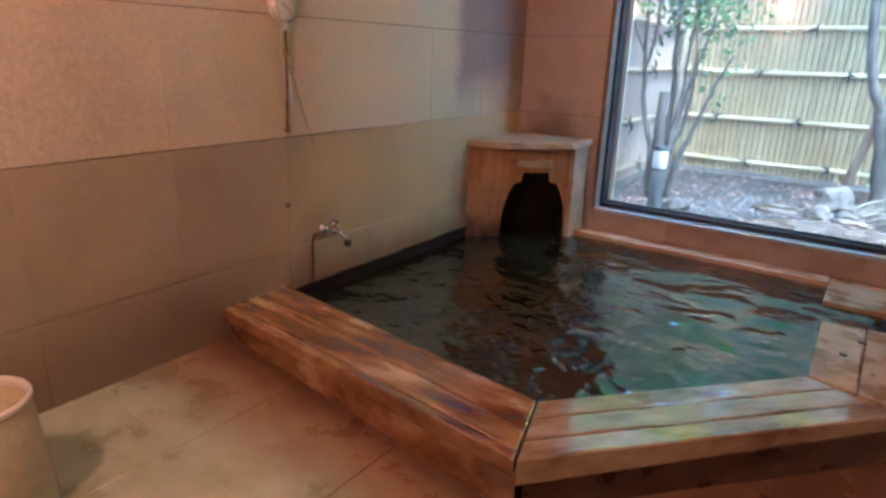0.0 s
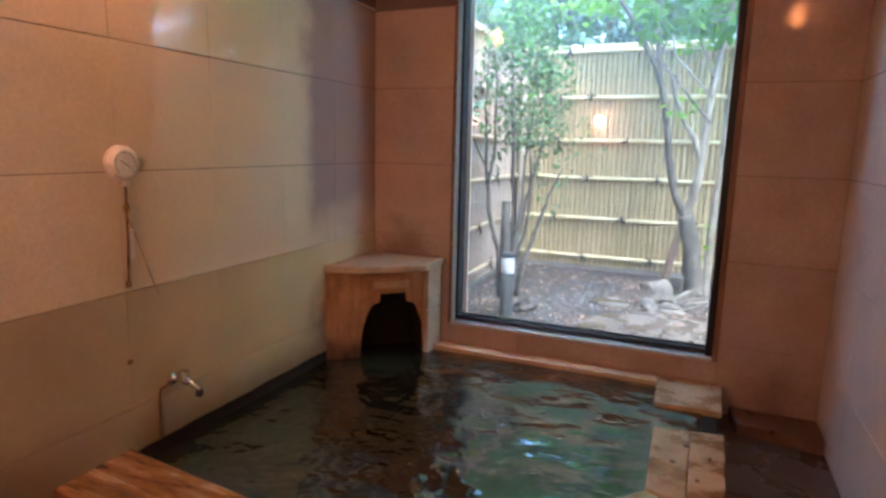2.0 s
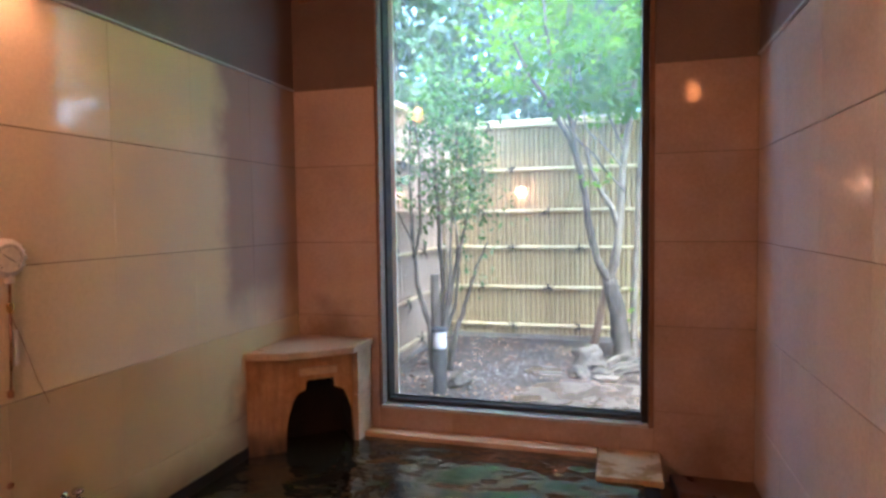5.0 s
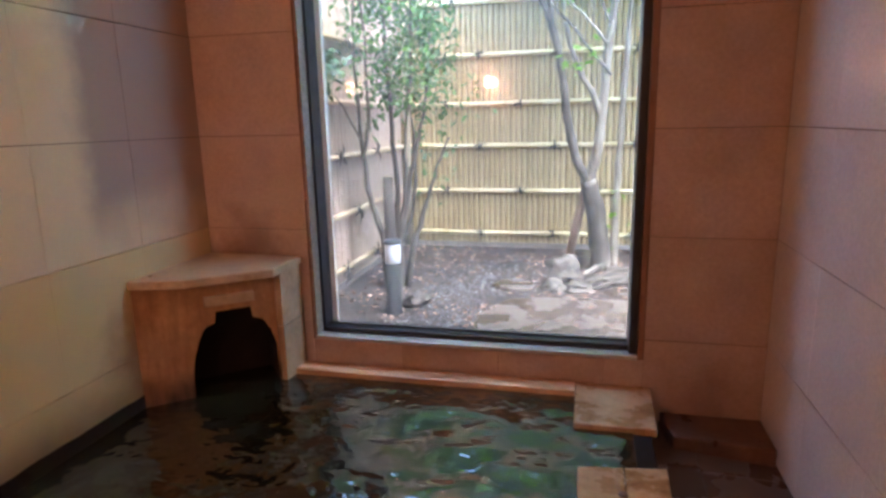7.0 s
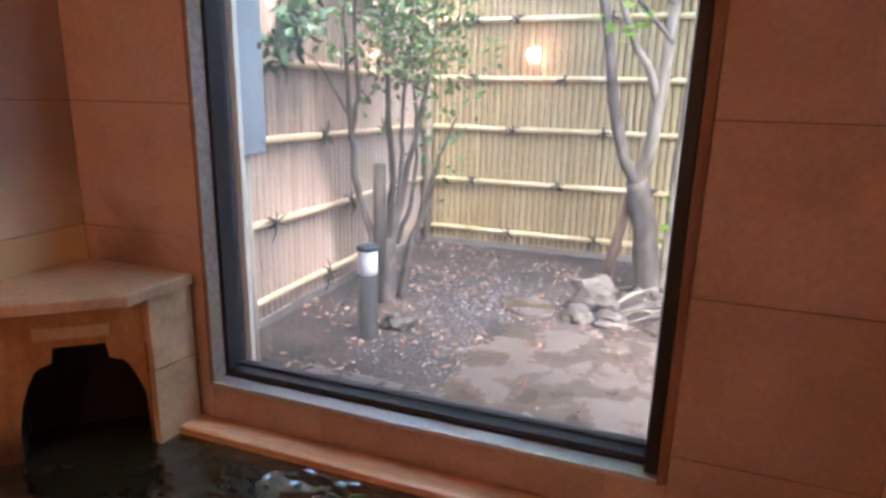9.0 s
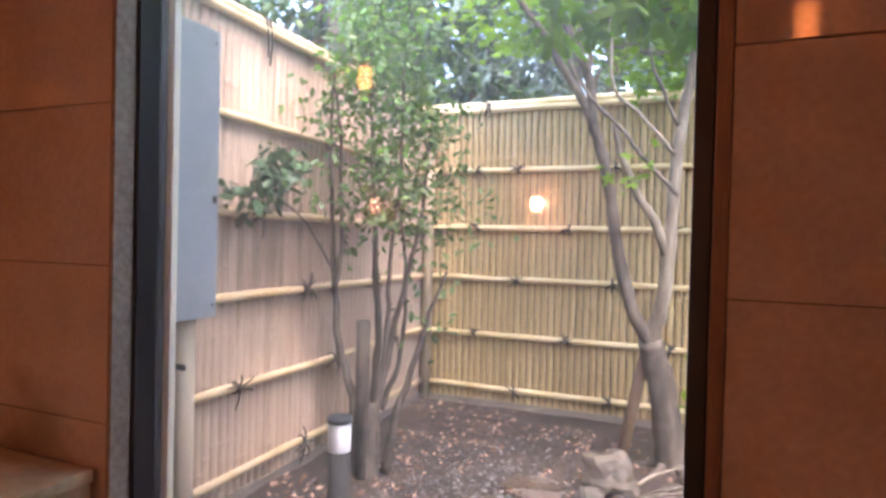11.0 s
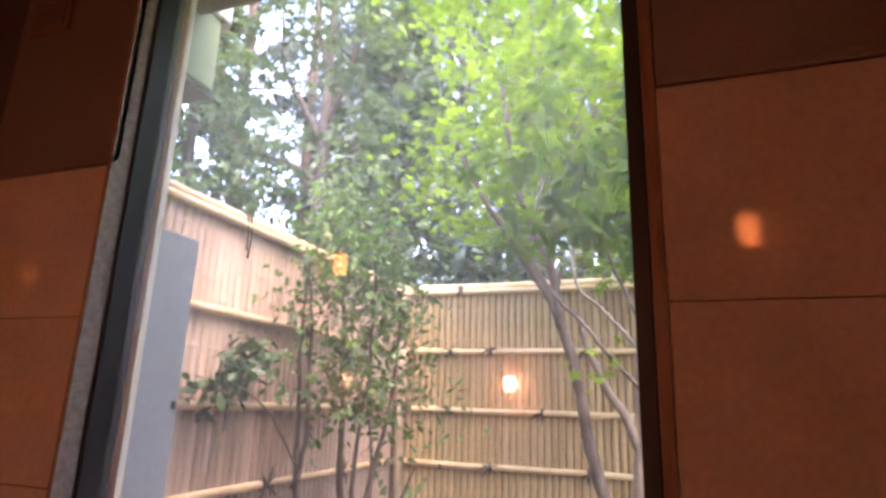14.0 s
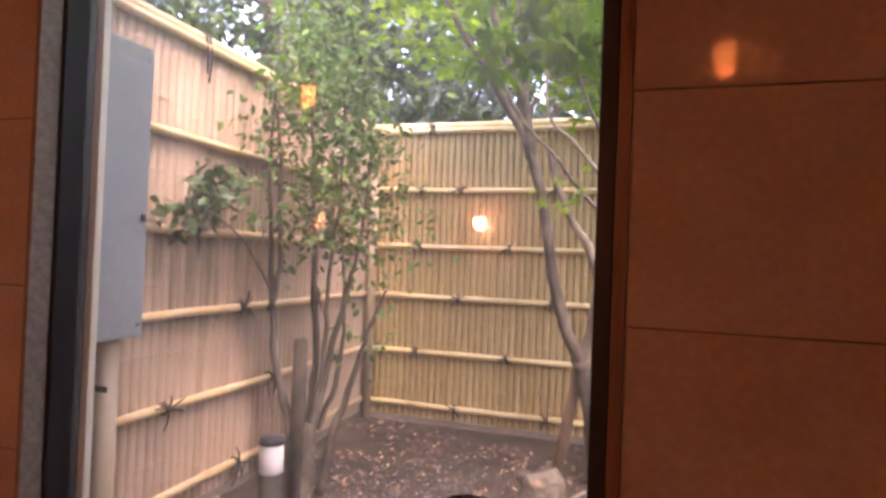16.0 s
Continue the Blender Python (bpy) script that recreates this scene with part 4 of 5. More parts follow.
def fence(name, facing, a0, a1, ties):
    base = (FX, a0, GZ) if facing == "x" else (a0, FY, GZ)
    f = thing(name, base, "tall bamboo privacy fence with horizontal poles and twine ties", "fence", "garden fences")
    n = int((a1 - a0) / PITCH)
    turn = 0 if facing == "y" else 90
    for i in range(n):
        a = a0 + PITCH * (i + 0.5)
        ob = new("strip", rng.choice(STRIPS[facing]))
        ob.parent = f
        m = pose(a, FY + rng.uniform(-0.003, 0.003), -0.014, 0, 0, turn + rng.uniform(-4, 4)) if facing == "y" else pose(FX + rng.uniform(-0.003, 0.003), a, -0.014, 0, 0, turn + rng.uniform(-4, 4))
        ob.matrix_local = Matrix.Translation(-Vector(base)) @ m
    # added sheet, dark so that the gaps between strips look shaded
    back = box(a0, a1, FY + 0.004, FY + 0.02, -0.04, 2.30) if facing == "y" else box(FX - 0.02, FX - 0.004, a0, a1, -0.04, 2.30)
    part("backing", back, TWINE if facing == "y" else STAKE, f, "dark sheet painting shade between the strips")
    front = FY - 0.034 if facing == "y" else FX + 0.034
    for z in RAILS:
        run = [(a0 + (a1 - a0) * k / 12, front, z + rng.uniform(-0.004, 0.004)) for k in range(13)]
        if facing == "x":
            run = [(front, a, q) for a, _, q in run]
        part("rail", tube(run, [0.021 * (1.08 if k % 2 else 0.98) for k in range(13)], 12), BAMBOO_RAIL if facing == "y" else RAIL_TAN, f, "yellow bamboo rail" if facing == "y" else "tan weathered bamboo rail", True)
    for z, d, r in ((2.315, 0.0, 0.034), (2.275, -0.034, 0.022), (2.275, 0.030, 0.022)):
        run = [(a0 + (a1 - a0) * k / 12, FY + d, z + rng.uniform(-0.004, 0.004)) for k in range(13)]
        if facing == "x":
            run = [(FX - d, a, q) for a, _, q in run]
        part("cap_rail", tube(run, r, 12), BAMBOO_RAIL if facing == "y" else RAIL_TAN, f, "bamboo cap pole", True)
    bb = box(a0, a1, FY - 0.022, FY + 0.03, GZ - 0.06, -0.012, 0.004) if facing == "y" else box(FX - 0.03, FX + 0.022, a0, a1, GZ - 0.06, -0.012, 0.004)
    part("base_board", bb, BASE_BOARD, f, "grey base board")
    for a, z in ties:
        tie(f, a if facing == "y" else front, front if facing == "y" else a, z, facing, rng)
    return f


even, odd = (-1.3, -0.60, 0.12, 0.84), (-0.93, -0.205, 0.52)
back_ties = [(x, z) for z in (RAILS[0], RAILS[2], RAILS[4]) for x in even[1:]] + [(x, z) for z in (RAILS[1], RAILS[3]) for x in odd] + [(-0.85, 2.30), (-0.93, 1.80)]
left_ties = [(5.17, RAILS[1]), (6.02, RAILS[1]), (6.8, RAILS[1]), (5.70, RAILS[2]), (6.5, RAILS[2]), (5.72, RAILS[0]), (6.4, RAILS[0]), (5.95, RAILS[4]), (5.3, RAILS[3])]
fence("bamboo_fence", "y", -1.42, 2.35, back_ties)
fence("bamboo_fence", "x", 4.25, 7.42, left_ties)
# unseen right side: one plain panel added for reflections and light
side = thing("bamboo_fence", (2.36, 4.25, GZ), "tall bamboo privacy fence with horizontal poles and twine ties", "fence", "garden fences")
part("panel", box(2.36, 2.39, 4.25, 7.42, GZ, 2.3, 0.004), BAMBOO, side)
post = thing("fence_post", (-1.335, 7.36, GZ), "weathered tan round corner post of the fence", "post")
part("post", tube([(-1.335, 7.36, GZ - 0.05), (-1.33, 7.36, 1.1), (-1.335, 7.36, 2.24)], 0.034, 14), STAKE_PALE, post, smooth=True)
cord = thing("hanging_cord", (-1.37, 5.34, 2.2), "black cord hanging over the fence cap", "cord")
bm = tube([(-1.45, 5.33, 2.30), (-1.41, 5.335, 2.355), (-1.365, 5.34, 2.33), (-1.355, 5.345, 2.24), (-1.36, 5.35, 2.14)], 0.006, 8)
tube([(-1.45, 5.37, 2.30), (-1.41, 5.37, 2.355), (-1.365, 5.37, 2.33), (-1.355, 5.375, 2.22), (-1.36, 5.365, 2.10)], 0.006, 8, bm)
part("cord", bm, TWINE, cord, smooth=True)

# meter box, pipe and hood by the window
meter = thing("meter_box", (-0.98, 4.38, 0.95), "pale grey metal meter box fixed beside the window", "meter box")
part("case", box(-1.10, -0.905, 4.225, 4.535, 0.955, 1.945, 0.008), BOX_GREY, meter)
part("latch", box(-0.905, -0.897, 4.505, 4.52, 1.35, 1.375, 0.002), BLACK_INK, meter, "small dark latch")
for z in (1.0, 1.9):
    part("screw", tube([(-0.906, 4.51, z), (-0.901, 4.51, z)], 0.004, 8), BLACK_INK, meter)
pipe = thing("conduit_pipe", (-0.985, 4.47, GZ), "beige vertical pipe under the meter box", "pipe")
part("pipe", tube([(-0.985, 4.47, GZ - 0.05), (-0.985, 4.47, 0.957)], 0.036, 18), PIPE_BEIGE, pipe, smooth=True)
part("bracket", box(-1.03, -0.94, 4.43, 4.435, 0.78, 0.80, 0.002), BLACK_INK, pipe)
hood = thing("vent_hood", (-1.05, 4.45, 2.6), "pale greenish vent hood on the outer wall", "vent hood")
bm = prism([(-1.5, 4.225), (-1.09, 4.225), (-1.09, 4.68), (-1.13, 4.72), (-1.5, 4.72)], 2.66, 3.0, 0.01)
part("cover", bm, HOOD_MAT, hood)
# underside plate in black: the hood's own shade put into its colour
part("shaded_underside", box(-1.49, -1.10, 4.235, 4.70, 2.635, 2.659), FRAME_BLACK, hood, "underside plate, shade painted black")

part("cap", prism([(-1.53, 4.225), (-1.07, 4.225), (-1.07, 4.72), (-1.12, 4.76), (-1.53, 4.76)], 3.003, 3.22, 0.012), TRIM_ALU, hood, "dull grey metal cap")

# garden bollard lamp
bol = thing("garden_bollard", (-0.81, 5.21, GZ), "dark post light with white diffuser and black cap in the soil", "bollard")
part("post", lathe(-0.81, 5.21, [(0.060, GZ - 0.05), (0.060, GZ + 0.01), (0.052, GZ + 0.02), (0.052, 0.285)], 28), BOLLARD_DARK, bol, smooth=True)
part("diffuser", lathe(-0.81, 5.21, [(0.050, 0.286), (0.052, 0.29), (0.052, 0.41), (0.050, 0.412)], 28), BOLLARD_WHITE, bol, "white diffuser", True)
part("cap", lathe(-0.81, 5.21, [(0.056, 0.413), (0.058, 0.418), (0.058, 0.434), (0.05, 0.441), (0.02, 0.444)], 28), FRAME_BLACK, bol, "black cap", True)

# paving, stones and litter
rng = random.Random(21)


def slab(name, cx, cy, pts, z, label, material):
    f = thing(name, (cx, cy, z - 0.04), label, "stone", "flat garden stones")
    bm = prism([(cx + a, cy + b) for a, b in pts], z - 0.05, z, 0.012)
    for v in bm.verts:
        v.co.z += 0.004 * noise.noise(v.co * 7)
    part("slab", bm, material, f)


def ragged(rx, ry, k=11):
    return [(rx * math.cos(6.283 * i / k) * rng.uniform(0.85, 1.12), ry * math.sin(6.283 * i / k) * rng.uniform(0.85, 1.12)) for i in range(k)]


slab("paving_slab", 0.42, 4.95, [(-0.64, -0.55), (0.72, -0.55), (0.75, 0.5), (0.5, 0.68), (-0.1, 0.74), (-0.5, 0.62), (-0.66, 0.3)], GZ + 0.028, "large wet grey-brown paving slab by the window", PAVING)
slab("paving_slab", -0.62, 4.55, [(-0.30, -0.22), (0.28, -0.22), (0.27, 0.16), (-0.25, 0.20)], GZ + 0.028, "small wet grey paving slab by the window", PAVING)
slab("paving_slab", 1.6, 5.0, [(-0.42, -0.55), (0.5, -0.55), (0.5, 0.6), (-0.4, 0.5)], GZ + 0.03, "large wet grey-brown paving slab by the window", PAVING)
slab("stepping_stone", -0.10, 5.98, ragged(0.17, 0.16), GZ + 0.022, "flat grey stepping stone half sunk in leaves", PAVING)
slab("stepping_stone", 0.75, 5.9, ragged(0.2, 0.16), GZ + 0.022, "flat grey stepping stone half sunk in leaves", PAVING)


def boulder(cx, cy, cz, sx, sy, sz, label, seed):
    f = thing("garden_rock", (cx, cy, GZ), label, "rock", "garden rocks")
    bm = bmesh.new()
    bmesh.ops.create_icosphere(bm, subdivisions=3, radius=1.0)
    for v in bm.verts:
        d = 1 + 0.55 * noise.noise(v.co * 1.4 + Vector((seed, 0, 0))) + 0.10 * noise.noise(v.co * 5 + Vector((seed, 4, 0)))
        v.co = Vector((cx + v.co.x * sx * d, cy + v.co.y * sy * d, cz + max(v.co.z, -0.75) * sz * d))
    part("rock", bm, ROCK, f)


boulder(0.27, 6.08, 0.06, 0.15, 0.11, 0.11, "rough grey-brown rock at the foot of the maple", 3.0)
boulder(0.20, 5.88, -0.02, 0.08, 0.08, 0.06, "small weathered rock among fallen leaves", 8.0)
boulder(0.38, 5.88, -0.03, 0.11, 0.08, 0.05, "small weathered rock among fallen leaves", 13.0)
boulder(-0.70, 5.36, -0.02, 0.09, 0.07, 0.07, "small weathered rock beside the post light", 19.0)
boulder(0.70, 6.25, -0.02, 0.13, 0.10, 0.06, "small weathered rock among fallen leaves", 23.0)

spots = [(rng.uniform(-1.36, 1.6), rng.uniform(4.6, 7.35)) for _ in range(1700)]
spots = [p for p in spots if noise.noise(Vector((p[0] * 1.7, p[1] * 1.7, 9))) > -0.12 and not (p[0] > -0.25 and p[1] < 5.65 and rng.random() < 0.8)]
v, f = leaves([(x, y, (GZ + 0.034 if (x > -0.25 and y < 5.7) else soil_height(x, y) + 0.016)) for x, y in spots], 0.042, OVAL, rng, 0.0, 0.35, 0.5)
litter = thing("fallen_leaves", (0, 5.5, GZ), "scattered tan and pinkish fallen leaves on soil", "leaves", kind="stuff")
mesh_part("leaves", v, f, LITTER_LEAF, litter)
verts, faces = [], []
for _ in range(1500):
    x, y = rng.gauss(-0.38, 0.30), rng.gauss(5.6, 0.55)
    if not (-1.3 < x < 1.2 and 4.7 < y < 7.3) or (x > -0.25 and y < 5.72):
        continue
    s = rng.uniform(0.005, 0.012)
    b, z = len(verts), soil_height(x, y) + s * 0.4
    a = rng.uniform(0, 3)
    for dx, dy, dz in ((1, 0, 0), (0, 1, 0), (-1, 0, 0), (0, -1, 0), (0, 0, 0.7), (0, 0, -0.7)):
        verts.append((x + s * (dx * math.cos(a) - dy * math.sin(a)), y + 0.8 * s * (dx * math.sin(a) + dy * math.cos(a)), z + s * dz))
    for i in range(4):
        faces += [(b + i, b + (i + 1) % 4, b + 4), (b + (i + 1) % 4, b + i, b + 5)]
gravel = thing("gravel", (-0.35, 5.6, GZ), "pale and grey gravel scattered between the stones", "gravel", kind="stuff")
mesh_part("pebbles", verts, faces, PEBBLE, gravel, smooth=True)

branch = thing("fallen_branches", (0.45, 6.0, GZ), "bare fallen twigs heaped beside the rock", "branches")
for k in range(9):
    a, L = rng.uniform(-0.5, 0.9), rng.uniform(0.18, 0.42)
    p = Vector((0.34 + 0.03 * k, 5.93 + rng.uniform(-0.05, 0.2), GZ + 0.03))
    q = p + Vector((math.cos(a) * L, math.sin(a) * L * 0.6, rng.uniform(0.02, 0.16)))
    part("twig", limb([p, (p + q) / 2 + Vector((0, 0, 0.03)), q], rng.uniform(0.008, 0.016), 0.004, rng, 0.006, 4, 7), BARK_PALE if k % 3 == 0 else BARK, branch, smooth=True)

# ---- maple ----
rng = random.Random(31)
maple = thing("maple_tree", (0.56, 6.58, GZ), "young maple with forked grey trunk and bright green leaves", "tree")
bm = limb([(0.57, 6.62, GZ - 0.05), (0.545, 6.58, 0.12), (0.50, 6.50, 0.45), (0.43, 6.42, 0.72)], 0.092, 0.066, rng, 0.005, 6, 14)
for a in range(5):
    ang = a * 1.25 + 0.4
    limb([(0.56, 6.60, 0.02), (0.56 + 0.13 * math.cos(ang), 6.60 + 0.13 * math.sin(ang), GZ + 0.01), (0.56 + 0.28 * math.cos(ang), 6.60 + 0.26 * math.sin(ang), GZ - 0.03)], 0.04, 0.012, rng, 0.006, 4, 8, bm)
part("trunk", bm, BARK, maple, "smooth grey forked trunk", True)
MAPLE_RUNS = (
    ([(0.44, 6.42, 0.70), (0.35, 6.35, 0.86), (0.27, 6.24, 1.20), (0.25, 6.16, 1.38), (0.205, 6.08, 1.65), (0.152, 6.0, 1.85), (0.107, 5.97, 1.965), (0.01, 5.9, 2.12), (-0.09, 5.82, 2.30), (-0.2, 5.75, 2.47), (-0.35, 5.7, 2.8)], 0.038, 0.012),
    ([(0.155, 6.0, 1.85), (0.142, 5.95, 2.04), (0.088, 5.86, 2.21), (0.036, 5.8, 2.32), (-0.02, 5.72, 2.6), (-0.05, 5.6, 3.0)], 0.027, 0.012),
    ([(0.44, 6.42, 0.70), (0.50, 6.36, 0.95), (0.53, 6.28, 1.30), (0.56, 6.22, 1.75), (0.62, 6.16, 2.2), (0.70, 6.1, 2.8)], 0.045, 0.020),
    ([(0.51, 6.30, 1.20), (0.444, 6.22, 1.38), (0.367, 6.18, 1.50), (0.28, 6.1, 1.73), (0.25, 6.07, 1.86)], 0.027, 0.016),
    ([(0.142, 5.95, 2.03), (0.14, 5.92, 2.2), (0.139, 5.9, 2.36), (0.13, 5.88, 2.6)], 0.013, 0.007),
    ([(0.137, 5.7, 2.51), (0.081, 5.72, 2.26), (0.065, 5.74, 2.13), (0.174, 5.76, 1.93), (0.317, 5.78, 1.78), (0.428, 5.8, 1.63), (0.569, 5.84, 1.475)], 0.006, 0.011),
    ([(0.195, 5.9, 2.55), (0.238, 5.92, 2.28), (0.258, 5.95, 2.015), (0.398, 6.0, 1.87), (0.548, 6.05, 1.69)], 0.006, 0.011),
    ([(0.66, 6.60, GZ), (0.66, 6.58, 0.5), (0.68, 6.52, 1.2), (0.72, 6.4, 2.2)], 0.034, 0.020),
    ([(0.36, 5.9, 2.62), (0.372, 5.95, 2.34), (0.458, 6.0, 2.06), (0.557, 6.05, 1.83)], 0.005, 0.010),
    ([(0.15, 5.98, 1.96), (0.17, 5.95, 2.05), (0.19, 5.93, 2.11)], 0.012, 0.009),
)
for i, (pts, r0, r1) in enumerate(MAPLE_RUNS):
    part("limb", limb(pts, r0, r1, rng, 0.004, 6, 12), BARK_PALE if i in (2, 3, 6, 7) else BARK, maple, "pale smooth limb" if i in (2, 3) else "", smooth=True)


def crown(n_sprays, box3, per, spread, flat):
    out = []
    for _ in range(n_sprays):
        c = [rng.uniform(a, b) for a, b in box3]
        for _ in range(per):
            out.append((c[0] + rng.gauss(0, spread), c[1] + rng.gauss(0, spread), c[2] + rng.gauss(0, flat)))
    return out


big = crown(20, ((0.02, 0.75), (4.85, 5.35), (2.06, 2.40)), 4, 0.095, 0.05) + crown(16, ((0.18, 0.95), (4.85, 5.5), (2.40, 3.2)), 4, 0.11, 0.06)
mid_leaves = crown(300, ((-0.55, 2.9), (5.6, 7.2), (2.35, 3.9)), 46, 0.17, 0.035) + crown(14, ((0.2, 0.9), (6.3, 7.2), (2.2, 2.4)), 14, 0.13, 0.05)
mid_leaves += crown(26, ((1.9, 3.4), (4.9, 6.6), (2.5, 3.5)), 24, 0.15, 0.06)
top_leaves = crown(90, ((-0.95, 2.4), (5.4, 7.6), (3.6, 5.0)), 26, 0.2, 0.05)
low = [(0.36 + rng.gauss(0, 0.07), 5.82 + rng.gauss(0, 0.05), 1.62 + rng.gauss(0, 0.07)) for _ in range(16)] + [(0.62 + rng.gauss(0, 0.05), 6.5 + rng.gauss(0, 0.05), 0.35 + rng.gauss(0, 0.15)) for _ in range(10)]
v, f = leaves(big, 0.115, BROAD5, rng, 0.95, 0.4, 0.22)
mesh_part("crown", v, f, MAPLE_SHADED, maple, "large lobed green leaves")
v, f = leaves(mid_leaves + low, 0.05, MAPLE5, rng, 0.35, 0.4)
mesh_part("crown", v, f, MAPLE_LEAF, maple, "bright green lobed leaves")
v, f = leaves(top_leaves, 0.06, MAPLE5, rng, 0.35, 0.4)
mesh_part("crown", v, f, MAPLE_LEAF, maple, "bright green lobed leaves")
bm = bmesh.new()
for _ in range(60):
    p = rng.choice(mid_leaves)
    q = Vector((0.1 + 0.3 * (p[0] - 0.1), 5.9 + 0.4 * (p[1] - 5.9), 2.3 + 0.5 * (p[2] - 2.3)))
    limb([q, (q + Vector(p)) / 2 + Vector((0, 0, 0.06)), p], 0.007, 0.002, rng, 0.004, 4, 6, bm)
part("twigs", bm, BARK, maple, smooth=True)
prop = thing("tree_stake", (0.28, 6.66, GZ), "weathered wooden stake leaning against the maple", "stake")
part("stake", tube([(0.265, 6.68, GZ - 0.05), (0.36, 6.56, 0.38), (0.44, 6.46, 0.76)], [0.036, 0.035, 0.033], 12), STAKE, prop, smooth=True)

# ---- leafy shrub by the corner ----
shrub = thing("camellia_shrub", (-0.98, 5.78, GZ), "multi-stemmed evergreen shrub with dark glossy leaves", "shrub")
STEMS = (
    [(-1.03, 5.76, GZ), (-1.06, 5.74, 0.35), (-1.14, 5.72, 0.65), (-1.18, 5.72, 1.05), (-1.2, 5.7, 1.5), (-1.18, 5.66, 2.1)],
    [(-0.95, 5.80, GZ), (-0.94, 5.80, 0.3), (-0.90, 5.82, 0.55), (-0.82, 5.84, 0.95), (-0.74, 5.86, 1.3), (-0.68, 5.88, 1.9)],
    [(-0.96, 5.80, GZ), (-0.97, 5.82, 0.35), (-0.96, 5.84, 0.7), (-0.98, 5.82, 1.15), (-1.0, 5.8, 1.7), (-1.0, 5.75, 2.3)],
    [(-0.90, 5.84, GZ), (-0.86, 5.86, 0.25), (-0.76, 5.88, 0.55), (-0.66, 5.86, 0.85), (-0.55, 5.82, 1.08)],
    [(-0.94, 5.80, 0.35), (-0.88, 5.78, 0.75), (-0.86, 5.76, 1.1), (-0.80, 5.75, 1.6), (-0.78, 5.7, 2.15)],
    [(-0.92, 5.82, 0.3), (-0.85, 5.90, 0.6), (-0.84, 5.92, 1.0), (-0.90, 5.95, 1.5)],
    [(-1.18, 5.72, 1.05), (-1.24, 5.55, 1.3), (-1.27, 5.35, 1.42), (-1.28, 5.1, 1.42)],
    [(-1.17, 5.70, 0.95), (-1.10, 5.66, 1.25), (-1.08, 5.6, 1.7), (-1.1, 5.55, 2.1)],
)
for i, pts in enumerate(STEMS):
    part("stem", limb(pts, 0.030 if i < 4 else (0.007 if i == 6 else 0.017), 0.003 if i == 6 else 0.007, rng, 0.008, 5, 9), BARK, shrub, smooth=True)
part("stump", tube([(-1.0, 5.745, GZ - 0.03), (-1.002, 5.745, 0.5), (-1.004, 5.745, 0.79), (-1.004, 5.745, 0.80)], [0.045, 0.040, 0.039, 0.03], 14), BARK, shrub, "sawn upright stump", True)
bm = bmesh.new()
limb([(-0.98, 5.78, GZ - 0.04), (-0.98, 5.78, 0.12), (-0.97, 5.79, 0.34)], 0.062, 0.04, rng, 0.01, 5, 14, bm)
part("stool", bm, BARK, shrub, "thick woody base", True)


def clumps(rows, per, spread):
    out = []
    for x, y, z, k in rows:
        for _ in range(k):
            c = (x[0] + (x[1] - x[0]) * rng.random(), y[0] + (y[1] - y[0]) * rng.random(), z[0] + (z[1] - z[0]) * rng.random())
            out += [(c[0] + rng.gauss(0, spread), c[1] + rng.gauss(0, spread), c[2] + rng.gauss(0, spread)) for _ in range(per)]
    return out


dark = clumps((((-1.16, -0.62), (5.5, 6.1), (1.36, 2.25), 200), ((-1.15, -0.75), (5.5, 6.0), (2.1, 2.7), 60), ((-1.3, -1.2), (5.5, 5.7), (1.9, 2.05), 3), ((-0.70, -0.36), (5.6, 6.1), (1.15, 2.0), 16), ((-1.1, -0.7), (5.6, 5.95), (1.1, 1.4), 16), ((-0.9, -0.6), (5.7, 5.95), (0.75, 1.15), 5)), 9, 0.07)
v, f = leaves(dark, 0.052, OVAL, rng, 0.5, 0.55, 0.25)
mesh_part("foliage", v, f, SHRUB_LEAF, shrub, "dark glossy oval leaves")
spray = []
for _ in range(30):
    u = rng.random()
    c = Vector((-1.30 + rng.uniform(-0.05, 0.06), 4.97 + 0.55 * u, 1.38 + 0.27 * u + rng.gauss(0, 0.07)))
    spray += [tuple(c + Vector([rng.gauss(0, 0.035) for _ in range(3)])) for _ in range(6)]
v, f = leaves(spray, 0.074, OVAL, rng, 0.6, 0.5, 0.25)
mesh_part("foliage", v, f, SHRUB_DARK, shrub, "deep green drooping leaves by the fence")
fresh = clumps((((-1.2, -0.6), (5.4, 6.0), (1.4, 2.2), 30), ((-1.15, -0.7), (5.4, 6.0), (2.1, 2.5), 36)), 8, 0.06)
v, f = leaves(fresh, 0.05, OVAL, rng, 0.4, 0.5, 0.25)
mesh_part("foliage", v, f, FRESH_LEAF, shrub, "fresh light green leaves")

# ---- woodland beyond the fence ----
rng = random.Random(51)


def woodland_mesh(seed, h, needle):
    r = random.Random(seed)
    pts = []
    verts, faces = [], []
    rows = 30
    for i in range(rows):
        z = h * (0.16 + 0.84 * i / rows)
        reach = (0.25 * h) * (1 - (i / rows)) ** 0.7 * r.uniform(0.6, 1.15) + 0.4
        for b in range(5):
            a = r.uniform(0, 6.28)
            L = reach * r.uniform(0.5, 1.1)
            for k in range(28):
                u = r.uniform(0.25, 1.0)
                pts.append((L * u * math.cos(a) + r.gauss(0, 0.13), L * u * math.sin(a) + r.gauss(0, 0.13), z - 0.22 * L * u * u + r.gauss(0, 0.10)))
    return leaves(pts, 0.22 if needle else 0.17, SPRAY if needle else MAPLE5, r, 0.6, 0.5, 0.3)


FAR = []
